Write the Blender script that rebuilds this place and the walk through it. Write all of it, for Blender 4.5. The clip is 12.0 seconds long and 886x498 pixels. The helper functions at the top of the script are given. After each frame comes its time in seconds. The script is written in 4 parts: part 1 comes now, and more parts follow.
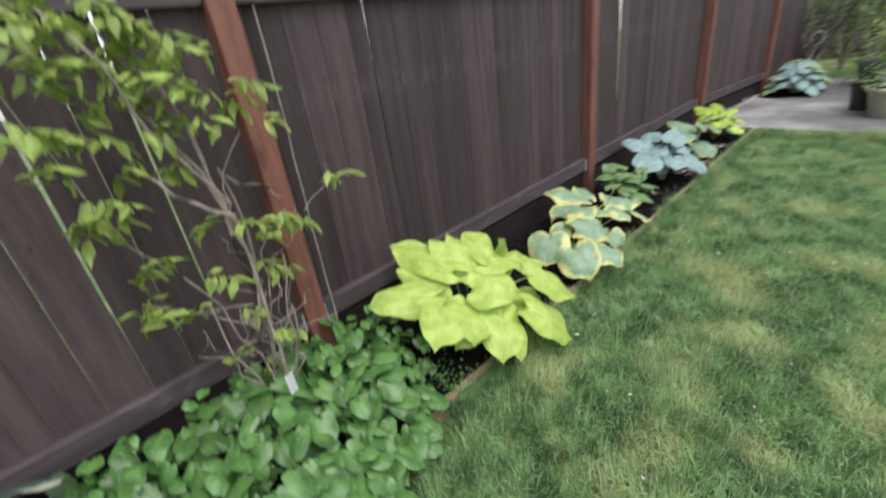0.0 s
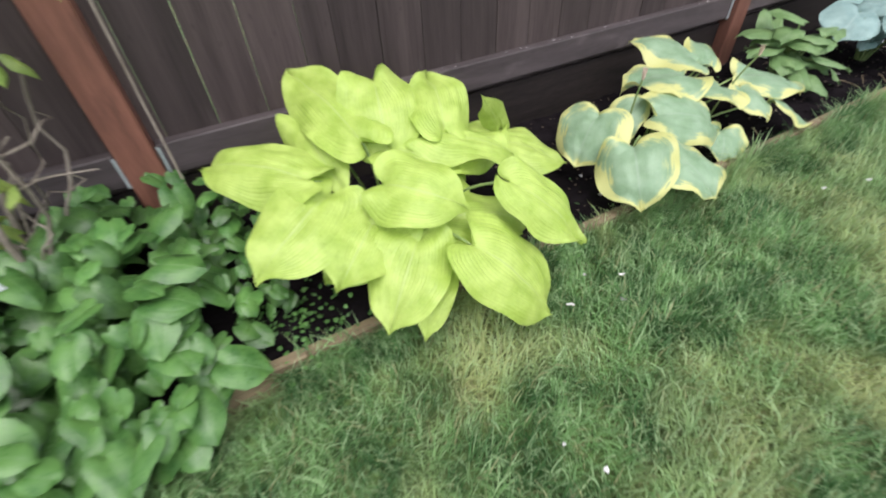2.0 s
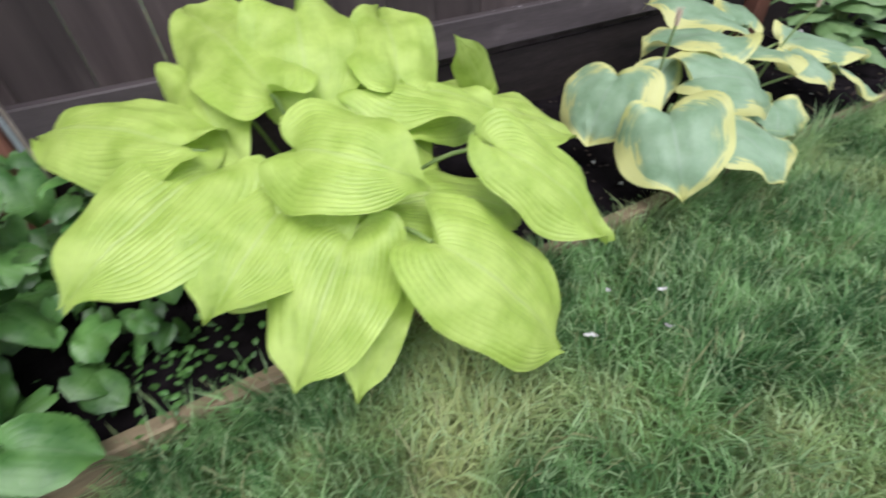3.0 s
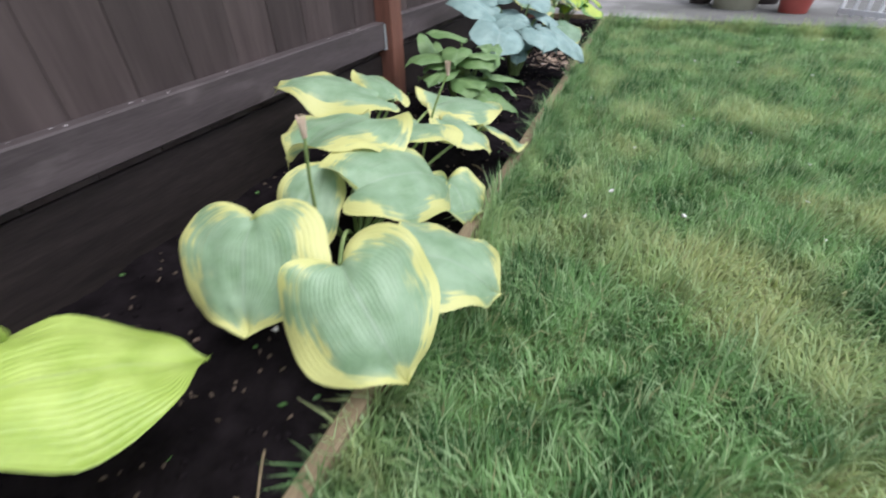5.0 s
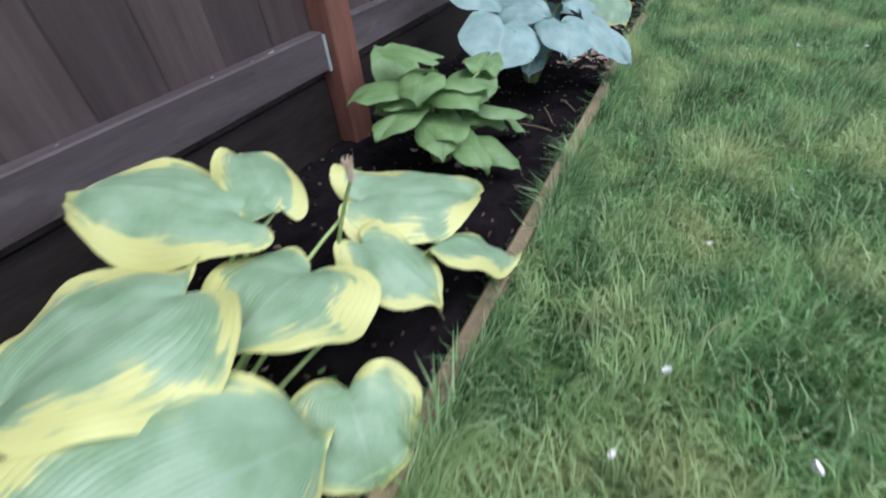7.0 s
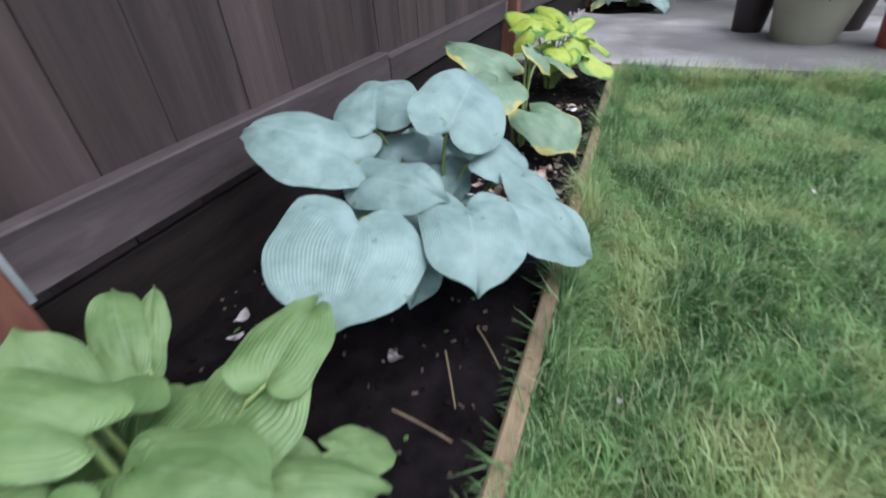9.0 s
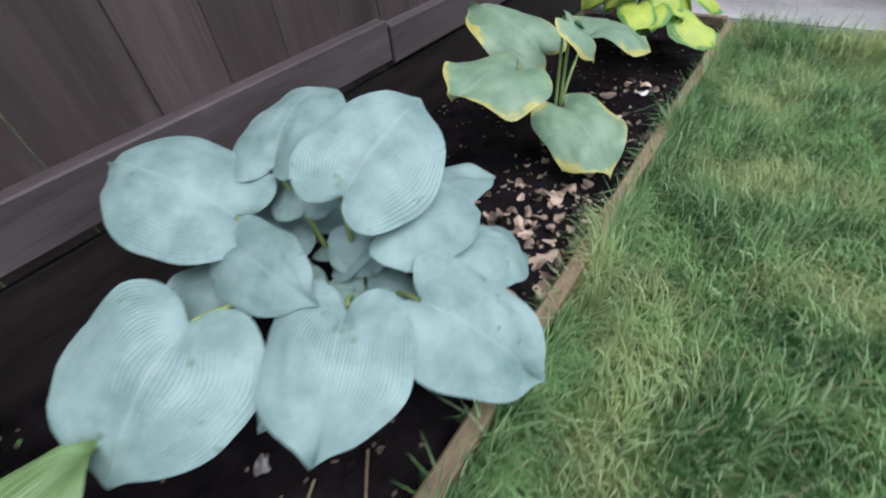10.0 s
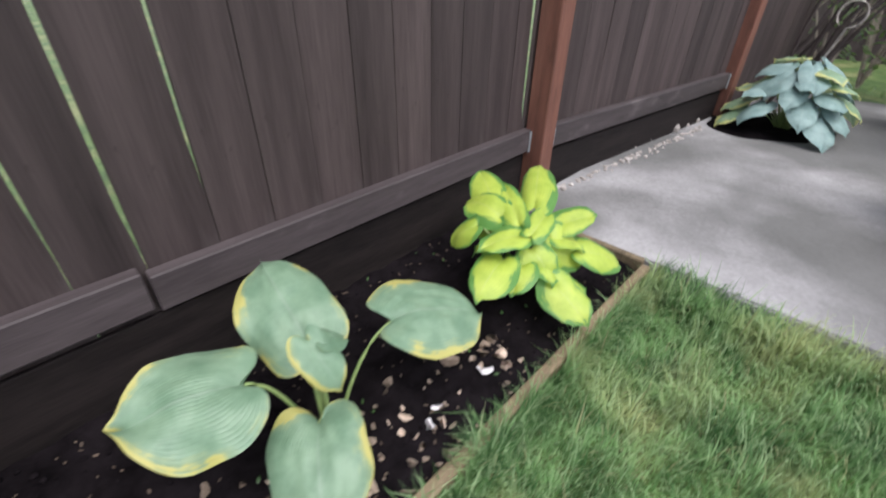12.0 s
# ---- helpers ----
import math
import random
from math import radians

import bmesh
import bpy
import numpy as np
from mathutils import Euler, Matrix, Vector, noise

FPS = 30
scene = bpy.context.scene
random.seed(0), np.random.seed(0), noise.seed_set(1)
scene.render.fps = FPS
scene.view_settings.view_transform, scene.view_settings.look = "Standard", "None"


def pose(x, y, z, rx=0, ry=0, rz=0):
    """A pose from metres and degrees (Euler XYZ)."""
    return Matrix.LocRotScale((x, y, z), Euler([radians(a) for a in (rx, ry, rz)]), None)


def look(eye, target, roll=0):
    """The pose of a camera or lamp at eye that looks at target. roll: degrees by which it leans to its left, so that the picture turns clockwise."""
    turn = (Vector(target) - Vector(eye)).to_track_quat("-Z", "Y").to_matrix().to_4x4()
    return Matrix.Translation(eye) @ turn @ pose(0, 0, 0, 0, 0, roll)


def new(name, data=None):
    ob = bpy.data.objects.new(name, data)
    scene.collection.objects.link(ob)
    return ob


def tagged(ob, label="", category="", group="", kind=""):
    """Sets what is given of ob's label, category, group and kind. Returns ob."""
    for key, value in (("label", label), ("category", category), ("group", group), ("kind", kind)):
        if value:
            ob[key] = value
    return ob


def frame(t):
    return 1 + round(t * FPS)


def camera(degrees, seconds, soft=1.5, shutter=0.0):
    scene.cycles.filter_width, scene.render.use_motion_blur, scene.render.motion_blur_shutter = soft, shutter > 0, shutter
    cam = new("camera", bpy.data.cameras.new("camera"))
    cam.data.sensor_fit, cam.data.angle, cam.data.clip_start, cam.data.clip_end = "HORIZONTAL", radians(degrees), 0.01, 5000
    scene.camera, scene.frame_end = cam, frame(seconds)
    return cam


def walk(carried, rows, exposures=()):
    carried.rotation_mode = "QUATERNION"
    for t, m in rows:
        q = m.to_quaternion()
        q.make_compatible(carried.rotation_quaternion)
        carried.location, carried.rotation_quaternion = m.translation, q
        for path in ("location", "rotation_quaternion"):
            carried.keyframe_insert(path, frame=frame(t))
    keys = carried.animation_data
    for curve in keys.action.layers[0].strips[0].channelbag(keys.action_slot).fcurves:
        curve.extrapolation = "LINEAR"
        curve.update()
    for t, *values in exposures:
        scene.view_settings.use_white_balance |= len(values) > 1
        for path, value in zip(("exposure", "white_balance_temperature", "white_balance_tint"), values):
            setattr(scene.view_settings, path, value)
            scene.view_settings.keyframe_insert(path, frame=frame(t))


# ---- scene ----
cam = camera(91.4, 12.0, soft=2.0, shutter=0.5)

PATH = [
    (0, (2.371, -0.937, 1.858), (1.041, 0.275, 0.984), -8.0),
    (0.5, (2.342, -0.63, 1.685), (0.943, 0.29, 0.591), -2.3),
    (1, (2.37, -0.336, 1.657), (0.842, 0.383, 0.585), 0.7),
    (1.5, (2.19, 0.01, 1.501), (0.754, 0.773, 0.336), 1.9),
    (2, (1.914, 0.341, 1.219), (0.6, 1.005, -0.135), -3.7),
    (2.5, (1.749, 0.484, 0.966), (0.354, 1.069, -0.342), -3.8),
    (3, (1.654, 0.591, 0.839), (0.285, 1.287, -0.443), -4.3),
    (3.5, (1.661, 0.798, 0.861), (0.406, 1.654, -0.439), -4.5),
    (5.3, (1.313, 1.366, 0.806), (0.729, 2.881, -0.362), -1.0),
    (5.5, (1.327, 1.483, 0.798), (0.651, 2.946, -0.386), -0.7),
    (6, (1.343, 1.703, 0.815), (0.538, 3.088, -0.382), -0.9),
    (6.5, (1.297, 1.894, 0.8), (0.466, 3.204, -0.462), -3.6),
    (7, (1.234, 2.204, 0.835), (0.472, 3.513, -0.471), -5.7),
    (7.2, (1.214, 2.316, 0.845), (0.417, 3.636, -0.428), -6.2),
    (8.8, (1.05, 3.297, 0.838), (0.439, 4.783, -0.352), -2.7),
    (9, (1.04, 3.394, 0.842), (0.399, 4.889, -0.321), -3.2),
    (9.5, (1.103, 3.686, 0.887), (0.246, 4.993, -0.362), -4.9),
    (10, (1.184, 3.99, 0.893), (0.263, 5.114, -0.48), -6.6),
    (10.5, (1.171, 4.227, 0.929), (0.189, 5.291, -0.451), -5.0),
    (11, (1.231, 4.539, 1.007), (0.36, 5.784, -0.292), -0.8),
    (11.5, (1.294, 4.808, 1.113), (0.292, 6.076, -0.064), -0.2),
    (12, (1.394, 5.059, 1.222), (0.258, 6.291, 0.13), 1.2),
]
walk(cam, [(t, look(e, g, r)) for t, e, g, r in PATH], [(0, 0.28, 6420, 12), (0.5, 0.45, 6420, 12), (1, 0.55, 6420, 12), (2, 0.45, 6420, 12), (3, 0.22, 6150, 12), (3.5, 0.18, 5900, 12), (5.5, 0.38, 6250, 12), (7, 0.28, 5750, 13), (9, 0.3, 6000, 14), (10, 0.22, 6050, 14), (10.5, 0.08, 6000, 15), (11, 0.28, 6250, 14), (12, 0.42, 6350, 14)])

# world: soft overcast daylight
world = bpy.data.worlds.new("sky")
scene.world = world
world.use_nodes = True
nt = world.node_tree
sky = nt.nodes.new("ShaderNodeTexSky")
sky.sky_type, sky.sun_disc = "NISHITA", False
sky.sun_elevation, sky.sun_rotation = radians(55), radians(100)
pale = nt.nodes.new("ShaderNodeHueSaturation")
pale.inputs["Saturation"].default_value = 0.3
nt.links.new(sky.outputs[0], pale.inputs["Color"])
nt.links.new(pale.outputs[0], nt.nodes["Background"].inputs[0])
nt.nodes["Background"].inputs[1].default_value = 0.24
sun = new("sun", bpy.data.lights.new("sun", "SUN"))
sun.data.energy, sun.data.angle, sun.data.color = 2.4, radians(50), (1, 0.97, 0.92)
sun.matrix_world = look((4, 2.5, 10), (0, 3.5, 0))


# ---------- materials ----------
def nodes_of(name):
    m = bpy.data.materials.new(name)
    m.use_nodes = True
    n = m.node_tree.nodes
    return m, n, m.node_tree.links, n["Principled BSDF"]


def ramp(n, links, src, stops):
    r = n.new("ShaderNodeValToRGB")
    el = r.color_ramp.elements
    while len(el) < len(stops):
        el.new(0.5)
    for e, (p, c) in zip(el, stops):
        e.position, e.color = p, (*c, 1)
    links.new(src, r.inputs[0])
    return r.outputs[0]


def noise_tex(n, links, vec, scale, detail=4, stretch=None):
    t = n.new("ShaderNodeTexNoise")
    t.inputs["Scale"].default_value, t.inputs["Detail"].default_value = scale, detail
    if stretch:
        mp = n.new("ShaderNodeMapping")
        mp.inputs["Scale"].default_value = stretch
        links.new(vec, mp.inputs[0])
        vec = mp.outputs[0]
    links.new(vec, t.inputs["Vector"])
    return t.outputs["Fac"]


def mixc(n, links, a, b, fac, mode="MIX"):
    x = n.new("ShaderNodeMix")
    x.data_type, x.blend_type = "RGBA", mode
    for v, s in ((a, x.inputs["A"]), (b, x.inputs["B"])):
        if isinstance(v, tuple):
            s.default_value = (*v, 1)
        else:
            links.new(v, s)
    if isinstance(fac, float):
        x.inputs["Factor"].default_value = fac
    else:
        links.new(fac, x.inputs["Factor"])
    return x.outputs["Result"]


def bump(n, links, bsdf, height, strength, dist=0.005):
    b = n.new("ShaderNodeBump")
    b.inputs["Strength"].default_value, b.inputs["Distance"].default_value = strength, dist
    links.new(height, b.inputs["Height"])
    links.new(b.outputs[0], bsdf.inputs["Normal"])


def math_node(n, links, op, a, b=None):
    m = n.new("ShaderNodeMath")
    m.operation = op
    for i, v in enumerate((a, b)):
        if v is None:
            continue
        if isinstance(v, (int, float)):
            m.inputs[i].default_value = v
        else:
            links.new(v, m.inputs[i])
    return m.outputs[0]


def plain(name, dark, light, rough=0.7, scale=6.0, stretch=None, bumpy=0.3, fine=60.0, metal=0.0, specular=0.4, vary=0.35):
    """A surface with coarse and fine variation between two colours."""
    m, n, links, bsdf = nodes_of(name)
    co = n.new("ShaderNodeTexCoord").outputs["Object"]
    rnd = n.new("ShaderNodeObjectInfo").outputs["Random"]
    shift = n.new("ShaderNodeVectorMath")
    links.new(co, shift.inputs[0])
    sc = n.new("ShaderNodeVectorMath")
    sc.operation = "SCALE"
    sc.inputs[0].default_value = (7, 13, 5)
    links.new(rnd, sc.inputs["Scale"])
    links.new(sc.outputs[0], shift.inputs[1])
    a = noise_tex(n, links, shift.outputs[0], scale, 5, stretch)
    b = noise_tex(n, links, shift.outputs[0], fine, 3, stretch)
    f = math_node(n, links, "MULTIPLY_ADD", a, 0.7)
    f.node.inputs[2].default_value = 0.0
    g = math_node(n, links, "MULTIPLY", b, 0.3)
    s = math_node(n, links, "ADD", f, g)
    col = ramp(n, links, s, [(0.3, dark), (0.7, light)])
    var = math_node(n, links, "MULTIPLY_ADD", rnd, vary)
    var.node.inputs[2].default_value = 1 - vary / 2
    hs = n.new("ShaderNodeHueSaturation")
    links.new(col, hs.inputs["Color"])
    links.new(var, hs.inputs["Value"])
    links.new(hs.outputs[0], bsdf.inputs["Base Color"])
    bsdf.inputs["Roughness"].default_value, bsdf.inputs["Metallic"].default_value = rough, metal
    bsdf.inputs["Specular IOR Level"].default_value = specular
    bump(n, links, bsdf, s, bumpy)
    return m


def leaf_mat(name, centre, centre2, margin=None, edge=0.72, feather=0.25, veins=9.0, rough=0.42, glow=0.25, vein_depth=0.5, specks=None, vary=0.3):
    """A leaf blade: mottled colour, pressed-in veins and, where given, a margin of another colour."""
    m, n, links, bsdf = nodes_of(name)
    uv = n.new("ShaderNodeUVMap").outputs[0]
    sep = n.new("ShaderNodeSeparateXYZ")
    links.new(uv, sep.inputs[0])
    co = n.new("ShaderNodeTexCoord").outputs["Object"]
    q = math_node(n, links, "MULTIPLY_ADD", sep.outputs[0], 2.0)
    q.node.inputs[2].default_value = -1.0
    big = noise_tex(n, links, co, 14.0, 3)
    fine = noise_tex(n, links, co, 90.0, 4)
    col = ramp(n, links, big, [(0.34, tuple(k * 0.93 for k in centre)), (0.66, centre2)])
    col = mixc(n, links, col, tuple(min(1, c * 1.35) for c in centre2), math_node(n, links, "MULTIPLY", fine, 0.35))
    rnd = n.new("ShaderNodeNewGeometry").outputs["Random Per Island"]
    if margin:
        aq = math_node(n, links, "ABSOLUTE", q)
        tipward = math_node(n, links, "POWER", sep.outputs[1], 5.0)
        d = math_node(n, links, "MAXIMUM", aq, tipward)
        streak = noise_tex(n, links, uv, 5.0, 5, (7.0, 0.9, 1))
        wob = math_node(n, links, "MULTIPLY_ADD", streak, feather * 2.2)
        wob.node.inputs[2].default_value = -feather * 1.1
        low = noise_tex(n, links, co, 7.0, 3)
        wob2 = math_node(n, links, "MULTIPLY_ADD", low, 1.3)
        wob2.node.inputs[2].default_value = -0.65
        d = math_node(n, links, "ADD", math_node(n, links, "ADD", d, wob), wob2)
        fac = ramp(n, links, d, [(edge - 0.16, (0, 0, 0)), (edge - 0.05, (0.22, 0.22, 0.22)), (edge + 0.03, (1, 1, 1))])
        col = mixc(n, links, col, margin, fac)
    if specks:
        sp = ramp(n, links, noise_tex(n, links, co, 35.0, 2), [(0.68, (0, 0, 0)), (0.74, (1, 1, 1))])
        col = mixc(n, links, col, specks, math_node(n, links, "MULTIPLY", sp, 0.6))
    swerve = math_node(n, links, "MULTIPLY", noise_tex(n, links, co, 10.0, 2), 1.6)
    wavy = math_node(n, links, "SINE", math_node(n, links, "ADD", math_node(n, links, "MULTIPLY", q, veins * 1.5 * math.pi), swerve))
    rib = math_node(n, links, "POWER", math_node(n, links, "ABSOLUTE", wavy), 0.5)
    ribline = ramp(n, links, rib, [(0.25, (1, 1, 1)), (0.6, (0, 0, 0))])
    mid = ramp(n, links, math_node(n, links, "ABSOLUTE", q), [(0.01, (1, 1, 1)), (0.05, (0, 0, 0))])
    col = mixc(n, links, col, tuple(c * 0.8 + 0.1 for c in centre2), math_node(n, links, "MULTIPLY", mid, 0.5))
    col = mixc(n, links, col, tuple(c * 0.72 for c in centre), math_node(n, links, "MULTIPLY", ribline, 0.10))
    hs = n.new("ShaderNodeHueSaturation")
    links.new(col, hs.inputs["Color"])
    v = math_node(n, links, "MULTIPLY_ADD", rnd, vary)
    v.node.inputs[2].default_value = 1 - vary / 2
    links.new(v, hs.inputs["Value"])
    col = hs.outputs[0]
    links.new(col, bsdf.inputs["Base Color"])
    gl = math_node(n, links, "MULTIPLY_ADD", fine, 0.5)
    gl.node.inputs[2].default_value = rough - 0.27
    links.new(gl, bsdf.inputs["Roughness"])
    bsdf.inputs["Specular IOR Level"].default_value = 0.5
    h = math_node(n, links, "ADD", rib, math_node(n, links, "MULTIPLY", fine, 0.8))
    bump(n, links, bsdf, h, min(1.0, vein_depth * 0.8), 0.003)
    tr = n.new("ShaderNodeBsdfTranslucent")
    links.new(col, tr.inputs[0])
    mx = n.new("ShaderNodeMixShader")
    mx.inputs[0].default_value = glow
    links.new(bsdf.outputs[0], mx.inputs[1])
    links.new(tr.outputs[0], mx.inputs[2])
    links.new(mx.outputs[0], n["Material Output"].inputs[0])
    return m


def lawn_mat(name, deep, mid, dry, blades):
    m, n, links, bsdf = nodes_of(name)
    co = n.new("ShaderNodeTexCoord").outputs["Object"]
    patch = noise_tex(n, links, co, 1.8, 4)
    tuft = noise_tex(n, links, co, 7.0, 3)
    col = ramp(n, links, tuft, [(0.40, deep), (0.60, mid)])
    col = mixc(n, links, col, dry, ramp(n, links, patch, [(0.50, (0, 0, 0)), (0.65, (0.9, 0.9, 0.9))]))
    if blades:
        rnd = n.new("ShaderNodeNewGeometry").outputs["Random Per Island"]
        col = mixc(n, links, col, (0.46, 0.62, 0.34), ramp(n, links, rnd, [(0.5, (0, 0, 0)), (0.88, (0.75, 0.75, 0.75))]))
        col = mixc(n, links, col, (0.36, 0.34, 0.18), ramp(n, links, rnd, [(0.93, (0, 0, 0)), (0.97, (0.8, 0.8, 0.8))]))
    else:
        col = mixc(n, links, col, (0.05, 0.07, 0.02), ramp(n, links, noise_tex(n, links, co, 60.0, 4), [(0.4, (0, 0, 0)), (0.6, (0.7, 0.7, 0.7))]))
    links.new(col, bsdf.inputs["Base Color"])
    bsdf.inputs["Roughness"].default_value = 0.6
    bsdf.inputs["Specular IOR Level"].default_value = 0.25
    if not blades:
        bump(n, links, bsdf, noise_tex(n, links, co, 45.0, 5), 0.8, 0.02)
    else:
        tr = n.new("ShaderNodeBsdfTranslucent")
        links.new(col, tr.inputs[0])
        mx = n.new("ShaderNodeMixShader")
        mx.inputs[0].default_value = 0.42
        links.new(bsdf.outputs[0], mx.inputs[1])
        links.new(tr.outputs[0], mx.inputs[2])
        links.new(mx.outputs[0], n["Material Output"].inputs[0])
    return m


def overlay(m, scale, colour, lo, hi, amount, stretch=None):
    """Lay worn or stained patches of another colour over a surface."""
    n, links = m.node_tree.nodes, m.node_tree.links
    bsdf = n["Principled BSDF"]
    old = bsdf.inputs["Base Color"].links[0].from_socket
    co = n.new("ShaderNodeTexCoord").outputs["Object"]
    f = ramp(n, links, noise_tex(n, links, co, scale, 6, stretch), [(lo, (0, 0, 0)), (hi, (amount, amount, amount))])
    links.new(mixc(n, links, old, colour, f), bsdf.inputs["Base Color"])


FENCE = plain("dark stained boards", (0.028, 0.0195, 0.019), (0.078, 0.058, 0.056), 0.72, 2.2, (6, 6, 0.35), 0.4, 20.0, 0.0, 0.3, 0.6)
overlay(FENCE, 3.0, (0.095, 0.078, 0.075), 0.56, 0.74, 0.7, (2.2, 2.2, 0.7))
overlay(FENCE, 9.0, (0.012, 0.009, 0.009), 0.64, 0.72, 0.8, (1.6, 1.6, 0.8))
# damp soil stain, darkened further to paint in the shade below the rail
FOOTBOARD = plain("damp soil-stained board with shade", (0.008, 0.006, 0.006), (0.028, 0.021, 0.02), 0.75, 3.0, (5, 0.6, 5), 0.4, 24.0, 0.0, 0.2)
RAIL = plain("dark stained rail", (0.034, 0.026, 0.027), (0.085, 0.068, 0.07), 0.65, 4.0, (5, 0.5, 5), 0.35, 30.0)
overlay(RAIL, 7.0, (0.16, 0.135, 0.135), 0.58, 0.72, 0.6, (1, 0.5, 1))
POST = plain("red brown post stain", (0.10, 0.040, 0.028), (0.20, 0.085, 0.058), 0.6, 4.0, (6, 6, 0.6), 0.4, 30.0)
overlay(POST, 8.0, (0.07, 0.03, 0.022), 0.56, 0.7, 0.7, (1.5, 1.5, 0.5))
TIMBER = plain("weathered edging timber", (0.095, 0.072, 0.043), (0.25, 0.19, 0.115), 0.8, 5.0, (4, 0.6, 4), 0.5, 40.0)
METAL = plain("galvanised bracket", (0.35, 0.40, 0.42), (0.55, 0.6, 0.62), 0.5, 10.0, None, 0.1, 60.0, 0.5)
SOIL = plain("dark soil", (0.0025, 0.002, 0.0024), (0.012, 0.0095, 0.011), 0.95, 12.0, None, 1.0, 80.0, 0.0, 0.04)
CONCRETE = plain("worn concrete", (0.15, 0.146, 0.145), (0.37, 0.36, 0.365), 0.85, 1.6, None, 0.4, 50.0)
overlay(CONCRETE, 0.55, (0.09, 0.09, 0.085), 0.40, 0.53, 0.8)
STEM = plain("pale green stalk", (0.16, 0.24, 0.08), (0.28, 0.36, 0.14), 0.5, 12.0, None, 0.1)
TWIG = plain("grey bark", (0.16, 0.13, 0.10), (0.36, 0.31, 0.26), 0.8, 14.0, None, 0.5)
GRAVEL = plain("pale grit", (0.16, 0.14, 0.125), (0.5, 0.46, 0.43), 0.85, 20.0, None, 0.3)
SCRAP = plain("dry petal", (0.26, 0.18, 0.12), (0.62, 0.50, 0.42), 0.7, 16.0, None, 0.2, 60.0, 0.0, 0.4, 0.8)
CHIP = plain("brown bark chip", (0.03, 0.02, 0.015), (0.14, 0.10, 0.075), 0.85, 20.0, None, 0.2)
PETAL = plain("fresh white petal", (0.7, 0.66, 0.68), (0.85, 0.82, 0.84), 0.6, 16.0, None, 0.1)
TAGM = plain("white plastic tag", (0.72, 0.74, 0.76), (0.82, 0.84, 0.85), 0.4, 16.0, None, 0.02)
BEIGE = plain("beige glazed clay", (0.36, 0.35, 0.26), (0.46, 0.45, 0.35), 0.45, 5.0, None, 0.1)
DARKPOT = plain("dark brown clay", (0.028, 0.02, 0.02), (0.06, 0.045, 0.042), 0.55, 6.0, None, 0.2)
REDPOT = plain("red glazed clay", (0.36, 0.07, 0.06), (0.48, 0.12, 0.1), 0.4, 6.0, None, 0.1)
GREYPOT = plain("grey plastic", (0.07, 0.075, 0.085), (0.12, 0.125, 0.135), 0.5, 6.0, None, 0.1)
WHITEWOOD = plain("white painted wood", (0.6, 0.6, 0.62), (0.8, 0.8, 0.82), 0.5, 6.0, None, 0.2)
GROUND = lawn_mat("lawn ground", (0.06, 0.12, 0.035), (0.13, 0.21, 0.065), (0.28, 0.29, 0.13), False)
GRASS = lawn_mat("grass blades", (0.055, 0.14, 0.045), (0.225, 0.395, 0.155), (0.50, 0.55, 0.26), True)
L_GOLD = leaf_mat("chartreuse leaf", (0.325, 0.465, 0.07), (0.48, 0.61, 0.15), None, veins=8.0, glow=0.3, vein_depth=0.7)
L_EDGED = leaf_mat("blue green leaf with cream margin", (0.19, 0.31, 0.17), (0.28, 0.40, 0.26), (0.60, 0.60, 0.24), 0.80, 0.3, 11.0, vein_depth=0.35)
L_GREEN = leaf_mat("plain green leaf", (0.115, 0.215, 0.075), (0.19, 0.295, 0.12), None, veins=6.0)
L_BLUE = leaf_mat("powdery blue leaf", (0.14, 0.235, 0.22), (0.24, 0.345, 0.33), None, veins=13.0, rough=0.5, glow=0.12, vein_depth=0.45, specks=(0.10, 0.16, 0.10))
L_SPARSE = leaf_mat("grey green leaf with narrow cream margin", (0.14, 0.25, 0.155), (0.22, 0.335, 0.22), (0.50, 0.47, 0.15), 1.0, 0.14, 10.0, vein_depth=0.4)
L_LIME = leaf_mat("yellow leaf with green margin", (0.33, 0.46, 0.06), (0.45, 0.55, 0.09), (0.11, 0.27, 0.06), 0.81, 0.25, 5.0)
L_WHITE = leaf_mat("dark leaf with white margin", (0.035, 0.075, 0.055), (0.06, 0.11, 0.08), (0.6, 0.62, 0.5), 0.9, 0.1, 7.0, glow=0.1)
L_COVER = leaf_mat("ground cover leaf", (0.035, 0.11, 0.026), (0.11, 0.23, 0.06), None, veins=3.0, rough=0.36, glow=0.25, vein_depth=0.2, vary=0.9)
L_SHRUB = leaf_mat("shrub leaflet", (0.13, 0.24, 0.045), (0.36, 0.45, 0.11), None, veins=3.0, glow=0.35, vary=0.8)
L_FAR = leaf_mat("far shrub leaf", (0.05, 0.11, 0.03), (0.14, 0.22, 0.06), None, veins=2.0, glow=0.3)


# ---------- mesh helpers ----------
def part(name, bm, material, parent=None, label=""):
    me = bpy.data.meshes.new(name)
    bm.to_mesh(me)
    bm.free()
    return mesh_part(name, me, material, parent, label)


def mesh_part(name, me, material, parent=None, label="", smooth=False):
    if material and not me.materials:
        me.materials.append(material)
    if smooth:
        me.polygons.foreach_set("use_smooth", [True] * len(me.polygons))
    ob = new(name, me)
    if parent:
        ob.parent = parent
    if label:
        ob["label"] = label
    return ob


